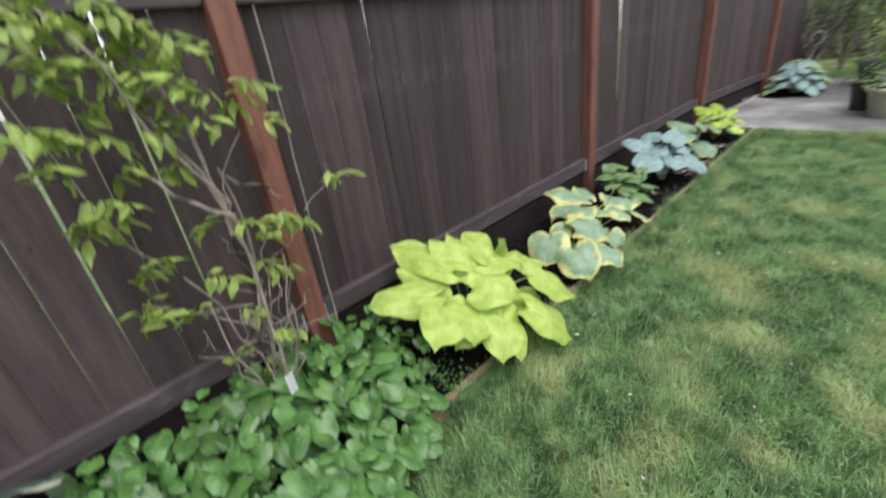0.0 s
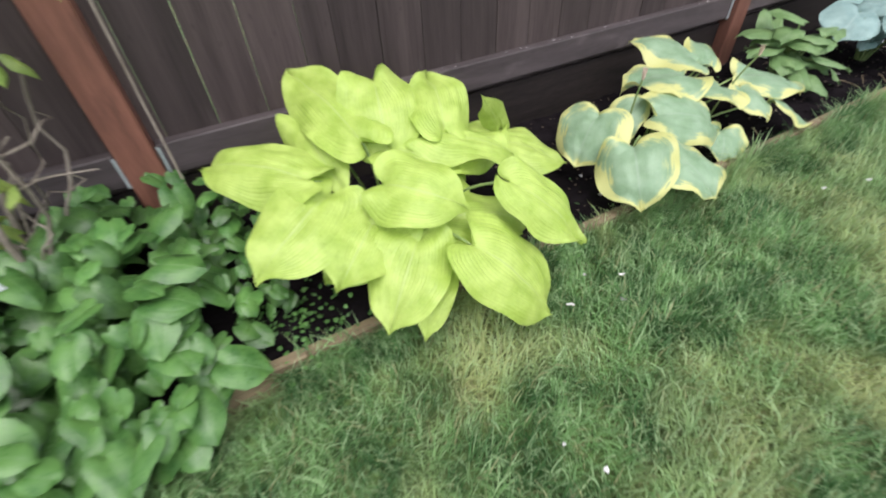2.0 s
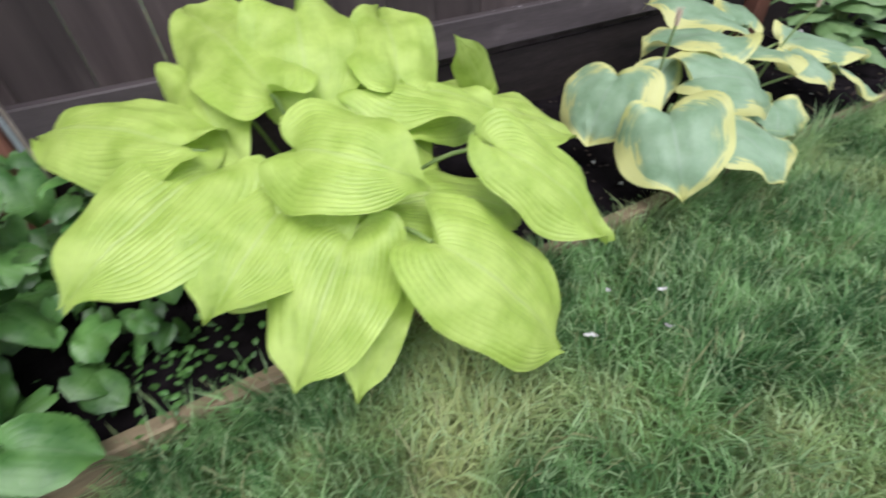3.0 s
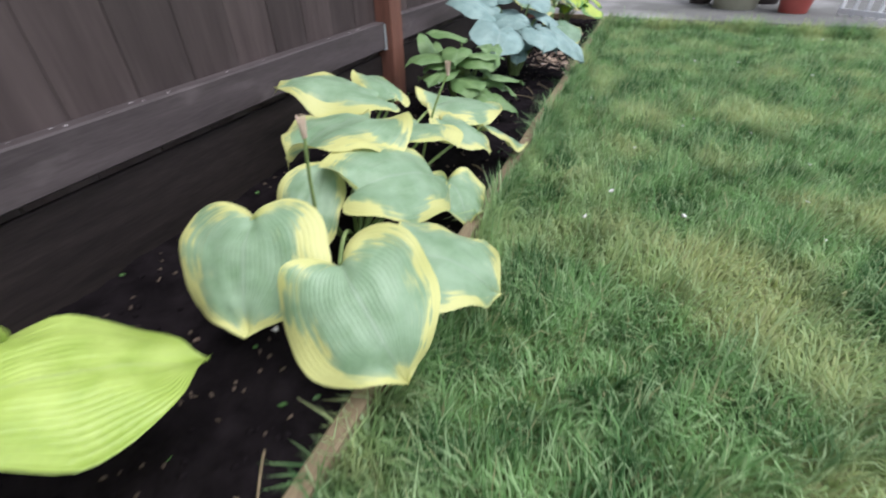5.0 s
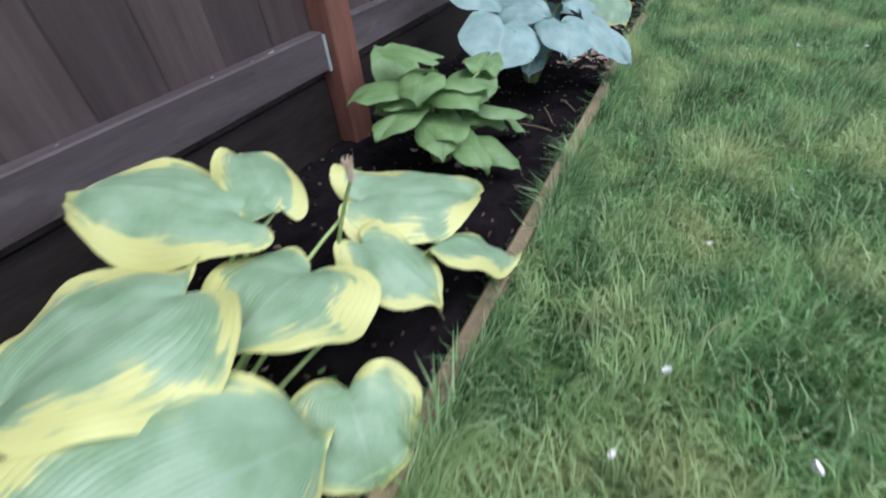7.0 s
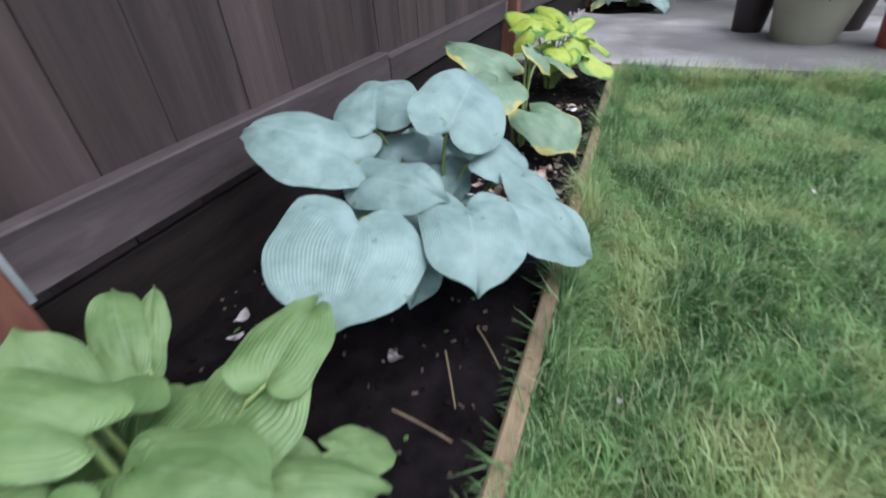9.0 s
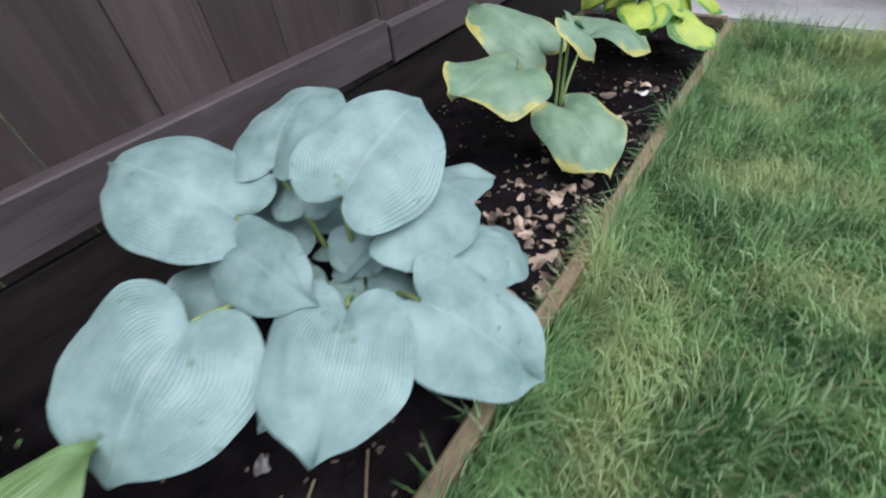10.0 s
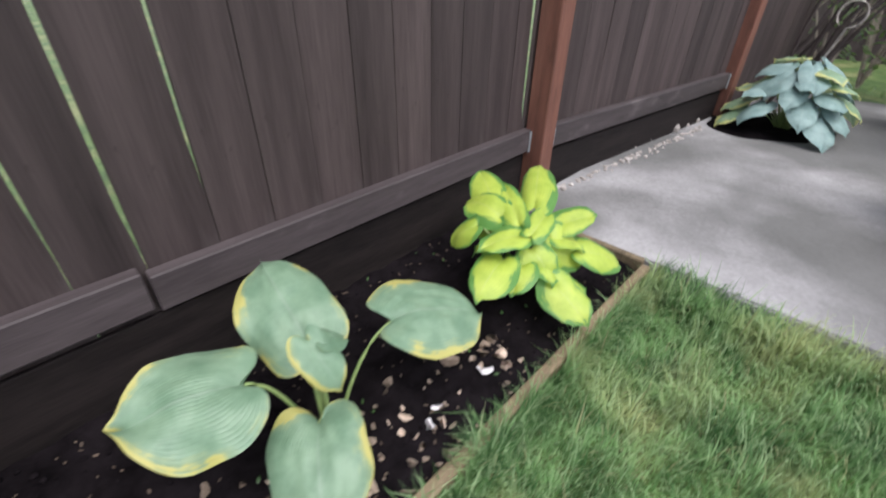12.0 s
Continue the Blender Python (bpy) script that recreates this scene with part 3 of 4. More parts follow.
leaf(lime, (0.687, 6.285, 0.254), (0.733, 6.157, 0.200), 0.127, (0.15, -0.34, 0.93))
leaf(lime, (0.680, 6.344, 0.302), (0.791, 6.333, 0.215), 0.139, (0.51, -0.47, 0.72))
leaf(lime, (0.683, 6.520, 0.334), (0.791, 6.631, 0.386), 0.131, (0.15, -0.54, 0.83))
leaf(lime, (0.693, 6.442, 0.318), (0.833, 6.531, 0.203), 0.161, (0.69, -0.18, 0.70))
leaf(lime, (0.789, 6.520, 0.258), (0.928, 6.713, 0.174), 0.150, (0.52, -0.00, 0.85))
leaf(lime, (0.795, 6.330, 0.205), (0.978, 6.317, 0.111), 0.153, (0.40, -0.38, 0.83))
leaf(lime, (0.671, 6.346, 0.350), (0.636, 6.537, 0.389), 0.102, (0.15, -0.17, 0.97))
leaf(lime, (0.517, 6.369, 0.354), (0.307, 6.381, 0.379), 0.156, (0.08, -0.42, 0.90))
for tip, wide in (((0.81, 3.66, 0.16), 0.09), ((0.84, 3.47, 0.06), 0.09), ((0.33, 3.46, 0.42), 0.11), ((0.64, 3.28, 0.17), 0.12), ((0.77, 3.34, 0.10), 0.10), ((0.44, 3.22, 0.22), 0.12),
                  ((0.27, 3.32, 0.30), 0.14), ((0.70, 3.42, 0.28), 0.12), ((0.72, 3.55, 0.30), 0.13)):
    way = Vector(tip) - Vector((0.50, 3.50, tip[2] * 0.6 + 0.12))
    way *= 0.19 / way.length
    leaf(green, Vector(tip) - way, tip, wide, (way.x, way.y, 0.8))
leaf(blue, (0.58, 4.62, 0.27), (0.70, 4.82, 0.25), 0.20, (0.1, 0.1, 1))
leaf(blue, (0.78, 4.50, 0.28), (0.90, 4.66, 0.20), 0.19, (0.3, 0.1, 1))
leaf(gold, (0.62, 0.93, 0.46), (0.80, 1.22, 0.40), 0.22, (0.3, 0.2, 0.9))
for tip, wide in (((0.42, 4.62, 0.34), 0.20), ((0.62, 4.56, 0.34), 0.20), ((0.88, 4.28, 0.22), 0.17), ((0.36, 4.10, 0.28), 0.19), ((0.68, 4.12, 0.22), 0.18), ((0.30, 4.42, 0.34), 0.20)):
    way = (Vector(tip) - Vector((0.58, 4.38, 0.26))).normalized() * 0.21
    leaf(blue, Vector(tip) - way, tip, wide, (way.x, way.y, 0.8))
for k in range(9):
    a = 2.4 * k
    d = Vector((math.cos(a), math.sin(a), 0))
    h = 0.14 + 0.016 * k
    leaf(lime, Vector((0.60, 6.44, h + 0.03)) + d * 0.10, Vector((0.60, 6.44, h - 0.03 + 0.006 * k)) + d * (0.30 - 0.008 * k), 0.12, (d.x * 0.6, d.y * 0.6, 0.9))
for k in range(8):
    a = 2.4 * k + 0.7
    d = Vector((math.cos(a), math.sin(a), 0))
    h = 0.13 + 0.026 * k
    leaf(green, Vector((0.50, 3.50, h + 0.03)) + d * 0.06, Vector((0.50, 3.50, h + 0.01)) + d * (0.26 - 0.012 * k), 0.12, (d.x * 0.6, d.y * 0.6, 0.9))


# flower stalks of the cream-edged hosta
for foot, top in (((0.64, 2.02, 0), (0.71, 1.95, 0.47)), ((0.62, 2.70, 0), (0.73, 2.75, 0.41))):
    f0, t0 = Vector(foot), Vector(top)
    under(mesh_part("flower_stalk", tube_mesh("flower_stalk", (f0, (f0 + t0) / 2 + Vector((-0.02, 0, 0.05)), t0), 0.006, 0.004), STEM), edged)
    bm = bmesh.new()
    for k in range(6):
        a = k * 1.05
        bmesh.ops.create_cone(bm, segments=6, radius1=0.006, radius2=0.0015, depth=0.05, cap_ends=True,
                              matrix=Matrix.Translation(t0 + Vector((0.005 * math.cos(a), 0.005 * math.sin(a), 0.02))) @ Euler((-0.2 * math.sin(a), 0.2 * math.cos(a), 0)).to_matrix().to_4x4())
    under(part("flower_bud", bm, SCRAP, None, "pale pinkish closed flower bud"), edged)

# dark hosta with white margins, beyond the ground cover
pale_edged = hosta("pale_edged", (0.45, -1.58, 0), "dark green hosta with bright white leaf margins", L_WHITE, rows=17, cols=17)
rng = random.Random(11)
for k in range(16):
    a = 2 * math.pi * k / 16 + rng.uniform(-0.2, 0.2)
    r, z = rng.uniform(0.12, 0.22), rng.uniform(0.24, 0.46)
    c = Vector((0.45, -1.58, 0))
    d = Vector((math.cos(a), math.sin(a), 0))
    leaf(pale_edged, c + d * r + Vector((0, 0, z)), c + d * (r + 0.22) + Vector((0, 0, z - rng.uniform(0.06, 0.2))), rng.uniform(0.19, 0.25), (d.x * 0.8, d.y * 0.8, 1))

# hosta on the concrete by the far post
far_hosta = hosta("far", (0.98, 10.05, 0.02), "blue-green hosta with some cream leaves by the far post", L_BLUE, rows=9, cols=9)
for k in range(34):
    a = 2.4 * k + rng.uniform(-0.2, 0.2)
    ring = k / 34
    r, z = 0.08 + 0.30 * ring, 0.62 - 0.42 * ring
    c = Vector((0.98, 10.05, 0.0))
    d = Vector((math.cos(a), math.sin(a), 0))
    if k % 4 == 1:
        LOOK[far_hosta] = (L_EDGED, *LOOK[far_hosta][1:])
    else:
        LOOK[far_hosta] = (L_BLUE, *LOOK[far_hosta][1:])
    leaf(far_hosta, c + d * r + Vector((0, 0, z)), c + d * (r + 0.25) + Vector((0, 0, z - rng.uniform(0.02, 0.2))), rng.uniform(0.16, 0.24), (d.x * 0.5, d.y * 0.5, 1))


def scatter_blades(name, spots, material, label, category, rows=5, cols=5, lobes=0.25, broad=0.7, seed=1, parent=None):
    """Many small blades in one mesh: spots are (place, heading, tilt, length, width)."""
    rr = random.Random(seed)
    vs, fs, uvs = [], [], []
    for place, head, tilt, length, width in spots:
        v, f, uv = blade_grid(rows, cols, rr, fold=rr.uniform(0.0, 0.25), arch=rr.uniform(0.05, 0.15), wave=0.03, lobes=lobes, broad=broad)
        m = Matrix.Translation(place) @ Euler((tilt, rr.uniform(-0.35, 0.35), head)).to_matrix().to_4x4()
        o = len(vs)
        vs.extend(m @ Vector((x * width, y * length, z * length)) for x, y, z in v)
        fs.extend(tuple(i + o for i in q) for q in f)
        uvs.extend(uv)
    me = bpy.data.meshes.new(name)
    me.from_pydata(vs, [], fs)
    give_uv(me, uvs)
    ob = mesh_part(name, me, material, parent, smooth=True)
    if label:
        tagged(ob, label, category, kind="stuff")
    return ob


# heart-leaved ground cover around the first post
rng = random.Random(21)
spots = []
while len(spots) < 1300:
    x, y = rng.uniform(0.06, 1.32), rng.uniform(-2.4, 0.42)
    far = 1.10 + (0.16 if y < -0.35 else 0.0) - max(0.0, (y + 0.05)) * 0.9
    if x > far or (x > 0.75 and y > 0.2):
        continue
    edge = min(1.0, max(0.15, (far - x) / 0.35))
    z = rng.uniform(0.05, 0.12 + 0.24 * edge)
    if math.hypot(x - 0.42, y + 1.58) < 0.32:
        z *= 0.5
    size = rng.choice((0.07, 0.09, 0.11, 0.14)) * (0.65 if y > 0.1 else 1.0)
    spots.append(((x, y, z), rng.uniform(-2.8, -0.4), rng.uniform(-0.95, 0.15), size, size * rng.uniform(0.8, 1.0)))
cover = empty("ground_cover", (0.6, -0.9, 0), "dense green heart-leaved ground cover at the fence foot", "ground cover", kind="stuff")
front = [p for p in spots if p[0][0] > 0.62 and p[0][1] > -1.25]
front.sort(key=lambda p: -p[0][2] - 0.35 * p[0][0])
single = front[:300]
rest = [p for p in spots if p not in single]
for k, p in enumerate(single):
    under(scatter_blades("leaf", [p], L_COVER, "", "", 9, 9, 0.3, 0.35, seed=400 + k), cover)
under(scatter_blades("foliage", rest, L_COVER, "", "", 7, 7, 0.3, 0.35, seed=4), cover)
spots = [((rng.gauss(0.82, 0.09), rng.gauss(0.33, 0.12), rng.uniform(0.01, 0.05)), rng.uniform(0, 6.28), rng.uniform(-0.3, 0.3), rng.uniform(0.012, 0.028), rng.uniform(0.012, 0.024)) for _ in range(130)]
spots += [((rng.uniform(0.05, 0.9), rng.uniform(0.5, 6.8), 0.012), rng.uniform(0, 6.28), rng.uniform(-0.3, 0.3), rng.uniform(0.012, 0.025), rng.uniform(0.008, 0.014)) for _ in range(120)]
scatter_blades("seedling_patch", spots, L_COVER, "tiny green seedlings sprouting from the soil", "seedlings", 4, 3, 0.1, seed=6)

# climbing shrub with bare grey stems before the first post
shrub = empty("climbing_shrub", (0.32, -0.44, 0), "half-bare climbing shrub with twisted grey stems and yellowing leaflets", "shrub")
rng = random.Random(31)


def wander(a, b, n, amp):
    a, b = Vector(a), Vector(b)
    off = Vector((0, 0, 0))
    line = [a]
    for i in range(1, n):
        off += Vector((rng.gauss(0, amp), rng.gauss(0, amp), rng.gauss(0, amp * 0.5)))
        line.append(a.lerp(b, i / n) + off * math.sin(math.pi * i / n))
    return line + [b]


STEMS = [((-0.44, 0.0), (-0.30, 1.45), 0.013), ((-0.42, 0.0), (-0.36, 1.2), 0.012), ((-0.46, 0.0), (-0.18, 0.98), 0.008), ((-0.40, 0.0), (-0.10, 0.85), 0.007), ((-0.47, 0.0), (-0.55, 0.85), 0.007),
         ((-0.43, 0.02), (-0.62, 1.05), 0.006), ((-0.36, 1.15), (-0.42, 1.85), 0.013), ((-0.33, 1.2), (-0.55, 2.05), 0.011), ((-0.30, 1.2), (-0.62, 1.65), 0.009), ((-0.30, 1.42), (-0.05, 1.22), 0.007), ((-0.33, 1.3), (-0.70, 2.1), 0.009),
         ((-0.35, 0.6), (-0.10, 1.2), 0.005), ((-0.55, 0.85), (-0.84, 0.92), 0.004), ((-0.40, 0.8), (-0.80, 0.98), 0.004), ((-0.25, 0.95), (0.0, 1.15), 0.004), ((0.0, 1.15), (0.24, 1.33), 0.003), ((-0.9, 2.1), (-0.68, 1.15), 0.004), ((-0.42, 0.1), (-0.22, 0.7), 0.005), ((-0.44, 0.1), (-0.30, 0.8), 0.005), ((-0.35, 0.9), (-0.2, 1.6), 0.005)]
for (ya, za), (yb, zb), r in STEMS:
    line = wander((0.32 + rng.uniform(-0.04, 0.04), ya, za), (0.30 + rng.uniform(-0.1, 0.08), yb, zb), 9, 0.022)
    under(mesh_part("stem", tube_mesh("stem", line, r, r * 0.6, 6), TWIG), shrub)
for k in range(14):
    a = (0.32 + rng.uniform(-0.06, 0.08), -0.42 + rng.uniform(-0.08, 0.1), rng.uniform(0.1, 0.7))
    z = (0.34 + rng.uniform(-0.12, 0.15), a[1] + rng.uniform(-0.3, 0.3), a[2] + rng.uniform(0.15, 0.55))
    under(mesh_part("stem", tube_mesh("stem", wander(a, z, 9, 0.04), 0.0045, 0.002, 5), TWIG), shrub)
line = wander((0.12, 0.11, 0.25), (0.12, 0.13, 2.1), 10, 0.008)
under(mesh_part("stem", tube_mesh("stem", line, 0.005, 0.004, 6), TWIG), shrub)
SPRAYS = [(-0.30, 1.24, 1), (-0.03, 1.14, 1), (-0.48, 1.02, 1), (-0.22, 0.96, 1), (-0.82, 0.94, -1), (-0.68, 0.93, -1), (-0.80, 1.39, -1), (-0.71, 1.19, -1), (0.2, 1.32, 1), (-0.54, 0.58, -1), (-0.82, 1.07, -1), (-0.38, 0.79, 1), (-0.21, 1.15, 1),
          (-0.71, 2.08, -1), (-0.68, 1.81, -1), (-0.53, 1.89, 1), (-0.35, 1.82, 1), (-0.09, 1.82, 1), (-0.75, 1.15, -1), (-0.51, 1.26, -1), (-0.87, 1.43, -1), (-0.1, 1.19, 1), (-0.67, 1.58, -1), (-0.80, 0.95, -1), (-0.61, 2.1, 1), (-0.05, 1.65, 1),
          (-0.5, 1.7, 1), (-0.4, 1.95, -1), (-0.8, 1.9, -1), (-0.3, 2.0, 1), (-0.9, 1.65, -1), (-0.15, 0.9, 1), (-0.45, 0.45, -1), (-0.3, 0.62, 1), (-0.75, 2.0, 1), (-0.55, 2.0, -1), (-0.65, 1.7, 1), (-0.45, 1.8, -1), (-0.85, 1.78, 1), (-0.3, 1.7, 1), (-0.75, 1.48, 1), (-0.2, 1.75, -1), (-0.95, 2.0, 1), (-0.5, 1.55, -1)]
SPRAYS += [(rng.uniform(-1.05, -0.3), rng.uniform(1.72, 2.25), rng.choice((1, -1))) for _ in range(26)]
for ys, zs, s in SPRAYS:
    spots = []
    x0 = 0.32 + rng.uniform(-0.08, 0.1)
    head0 = rng.uniform(-0.5, 0.5)
    for k in range(rng.randint(5, 8)):
        pair = k // 2
        side = 1 if k % 2 else -1
        place = (x0 + rng.uniform(-0.02, 0.03), ys + s * (pair * 0.035 - 0.05), zs - pair * 0.012 + rng.uniform(-0.02, 0.01))
        spots.append((place, -1.2 * s + side * 0.9 + head0, rng.uniform(-1.3, 0.1), rng.uniform(0.07, 0.125), rng.uniform(0.034, 0.052)))
    under(scatter_blades("foliage_spray", spots, L_SHRUB, "", "", 5, 4, 0.0, 0.6, seed=int((ys + 3) * 100)), shrub)
tag = part("plant_tag", box_bm(-0.002, 0.002, -0.022, 0.022, -0.07, 0.07, 0.001), TAGM)
tag.matrix_world = pose(0.55, -0.415, 0.41, 6, 12, 5)
tagged(tag, "white plastic plant tag hanging on the shrub stem", "plant tag")

# petals and dry scraps on the soil
rng = random.Random(41)
bm = bmesh.new()
ring = [bm.verts.new((0.5 * math.cos(a) * (1.0 if i % 2 else 0.85), 0.32 * math.sin(a), 0.10 * math.cos(2 * a))) for i, a in enumerate(2 * math.pi * k / 10 for k in range(10))]
mid = bm.verts.new((0.05, 0, 0.02))
for i in range(10):
    bm.faces.new((ring[i], ring[(i + 1) % 10], mid))
bmesh.ops.solidify(bm, geom=bm.faces[:], thickness=0.03)
petal_mesh = bpy.data.meshes.new("petal")
bm.to_mesh(petal_mesh)
bm.free()
white_mesh = petal_mesh.copy()
petal_mesh.materials.append(SCRAP)
white_mesh.materials.append(PETAL)


def scrap(x, y, size, white):
    ob = new("fallen_petal", white_mesh if white else petal_mesh)
    ob.matrix_world = Matrix.Translation((x, y, soil_height(x, y) + size * 0.12)) @ Euler((rng.uniform(-0.3, 0.3), rng.uniform(-0.3, 0.3), rng.uniform(0, 6.3))).to_matrix().to_4x4() @ Matrix.Diagonal((size * rng.uniform(0.7, 1.2), size * rng.uniform(0.5, 1.4), size * rng.uniform(0.5, 2.2), 1))
    tagged(ob, "white fallen petal lying on the dark soil" if white else "curled tan dry petal lying on the soil", "petal", "fallen petals")


for x, y in ((0.63, 4.01), (0.16, 3.99), (0.19, 3.93), (0.49, 4.87), (0.54, 4.85), (0.71, 4.76), (0.77, 5.72), (0.80, 5.66), (0.3, 1.55), (0.79, 5.95), (0.55, 4.70)):
    scrap(x, y, rng.uniform(0.045, 0.065), True)
for k in range(230):
    x = min(0.9, max(0.1, rng.gauss(0.76, 0.12)))
    scrap(x, rng.choice((rng.uniform(4.6, 5.2), rng.uniform(4.7, 6.1))), rng.choice((0.016, 0.022, 0.03, 0.04, 0.06)) * rng.uniform(0.8, 1.2), False)
for k in range(26):
    scrap(rng.uniform(0.25, 0.9), rng.uniform(1.5, 4.2), rng.uniform(0.02, 0.045), k % 6 == 0)
# crumbs of soil and grit
bits = bmesh.new()
for k in range(900):
    x, y = rng.uniform(0.03, 0.92), rng.uniform(0.2, 6.9)
    s = rng.uniform(0.004, 0.012)
    bmesh.ops.create_icosphere(bits, subdivisions=0 + 1, radius=s, matrix=Matrix.Translation((x, y, soil_height(x, y) + s * 0.3)) @ Matrix.Diagonal((1, rng.uniform(0.6, 1.2), 0.6, 1)))
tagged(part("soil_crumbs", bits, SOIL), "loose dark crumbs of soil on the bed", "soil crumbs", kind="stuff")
chips = bmesh.new()
for k in range(700):
    x, y = rng.uniform(0.04, 0.91), rng.uniform(0.9, 6.9)
    a, b = rng.uniform(0.004, 0.016), rng.uniform(0.003, 0.008)
    bmesh.ops.create_cube(chips, size=1, matrix=Matrix.Translation((x, y, soil_height(x, y) + 0.004)) @ Euler((rng.uniform(-0.5, 0.5), rng.uniform(-0.5, 0.5), rng.uniform(0, 6.3))).to_matrix().to_4x4() @ Matrix.Diagonal((a, b, 0.003, 1)))
tagged(part("bark_chips", chips, CHIP), "small brown chips and fibres strewn on the soil", "bark chips", kind="stuff")
bits = bmesh.new()
for k in range(130):
    y = rng.uniform(7.3, 9.6)
    x = 0.16 + (y - 7.36) * 0.115 + abs(rng.gauss(0, 0.035))
    s = rng.uniform(0.006, 0.02)
    bmesh.ops.create_icosphere(bits, subdivisions=1, radius=s, matrix=Matrix.Translation((x, y, 0.025 + s * 0.3)) @ Matrix.Diagonal((1, rng.uniform(0.6, 1.4), 0.7, 1)))
tagged(part("grit_strip", bits, GRAVEL), "pale grit and debris swept along the fence foot", "grit", kind="stuff")
# pale stones at the foot of the far fence
for x, y, r in ((0.285, 9.28, 0.055), (0.31, 9.52, 0.03), (0.24, 9.12, 0.028), (0.335, 9.72, 0.034), (0.23, 8.85, 0.022), (0.21, 8.6, 0.018)):
    bm = bmesh.new()
    bmesh.ops.create_icosphere(bm, subdivisions=2, radius=r)
    for v in bm.verts:
        v.co *= 1 + 0.35 * noise.noise(v.co / r * 1.2 + Vector((x * 40, y, 0)))
        v.co.z *= 0.75
    ob = part("stone", bm, GRAVEL)
    ob.matrix_world = pose(x, y, 0.025 + r * 0.5, 0, 0, x * 900)
    tagged(ob, "pale grey rounded stone lying at the fence foot", "stone", "stones at the fence foot")
# straw stems on the soil
for x, y, a, l in ((0.75, 4.05, 0.5, 0.16), (0.8, 4.15, 0.7, 0.14), (0.7, 3.86, 1.4, 0.15), (0.8, 2.85, 0.9, 0.1), (0.84, 1.5, 0.6, 0.12)):
    d = Vector((math.sin(a), -math.cos(a), 0)) * l
    p = Vector((x, y, 0.02))
    ob = mesh_part("dry_straw", tube_mesh("dry_straw", (p, p + d * 0.5 + Vector((0, 0, 0.012)), p + d), 0.003, 0.002, 5, 6), TIMBER)
    tagged(ob, "thin dry straw stem lying on the soil", "straw", "dry straws")


# ---------- far end of the lawn ----------
def lathe(profile, material, name, sides=28):
    vs, fs = [], []
    for r, z in profile:
        for k in range(sides):
            a = 2 * math.pi * k / sides
            vs.append((r * math.cos(a), r * math.sin(a), z))
    for i in range(len(profile) - 1):
        for k in range(sides):
            fs.append((i * sides + k, i * sides + (k + 1) % sides, (i + 1) * sides + (k + 1) % sides, (i + 1) * sides + k))
    fs.append(tuple(range(sides))[::-1])
    me = bpy.data.meshes.new(name)
    me.from_pydata(vs, [], fs)
    return mesh_part(name, me, material, smooth=True)


def planter(x, y, z, r, h, material, label, seed, leaves=60, spread=0.25):
    ob = empty("planter", (x, y, z), label, "planter", "planters at the lawn end")
    body = lathe([(r * 0.68, 0), (r * 0.72, 0.01), (r * 0.95, h * 0.86), (r * 0.96, h * 0.87)], material, "pot")
    body.parent = ob
    rim = lathe([(r * 0.96, h * 0.86), (r * 1.06, h * 0.87), (r * 1.07, h * 0.98), (r * 1.03, h), (r * 0.94, h), (r * 0.92, h * 0.9)], material, "rim")
    rim.parent = ob
    soil = lathe([(r * 0.93, h * 0.89), (r * 0.5, h * 0.92), (0.01, h * 0.93)], SOIL, "soil")
    soil.parent = ob
    rr = random.Random(seed)
    spots = []
    for k in range(leaves):
        a, q = rr.uniform(0, 6.28), rr.random() ** 0.5
        spots.append(((q * spread * math.cos(a), q * spread * math.sin(a), h + rr.uniform(-0.02, spread * 1.4) * (1.2 - q)), a - 1.57, rr.uniform(-0.7, 0.5), rr.uniform(0.06, 0.12), rr.uniform(0.04, 0.07)))
    if leaves:
        scatter_blades("foliage", spots, L_FAR, "", "", 4, 3, 0.1, seed=seed, parent=ob)
    return ob


planter(2.01, 8.55, 0.02, 0.17, 0.42, DARKPOT, "dark brown clay planter with low green foliage", 3)
planter(2.36, 8.18, -0.03, 0.31, 0.46, BEIGE, "wide beige glazed planter standing at the lawn edge", 4, 110, 0.4)
planter(2.93, 7.95, -0.03, 0.19, 0.40, REDPOT, "red glazed planter standing on the lawn edge", 5, 80, 0.3)
planter(1.95, 11.0, 0.02, 0.24, 0.45, GREYPOT, "dark grey plastic planter on the concrete", 6, 90, 0.32)
planter(2.75, 8.75, 0.02, 0.24, 0.5, DARKPOT, "dark brown planter behind the beige planter", 8, 90, 0.35)

pickets = empty("picket_panel", (3.35, 7.85, -0.035), "low white painted picket panel on the lawn", "picket fence")
for k in range(9):
    p = part("picket", box_bm(-0.02, 0.02, -0.008, 0.008, 0.0, 0.42, 0.004), WHITEWOOD, pickets)
    p.location = (k * 0.085, -k * 0.09, 0.02)
for z in (0.08, 0.32):
    bm = box_bm(-0.02, 1.01, -0.022, -0.009, z, z + 0.05, 0.003)
    p = part("picket_rail", bm, WHITEWOOD, pickets)
    p.rotation_euler = (0, 0, -math.atan2(0.09, 0.085))

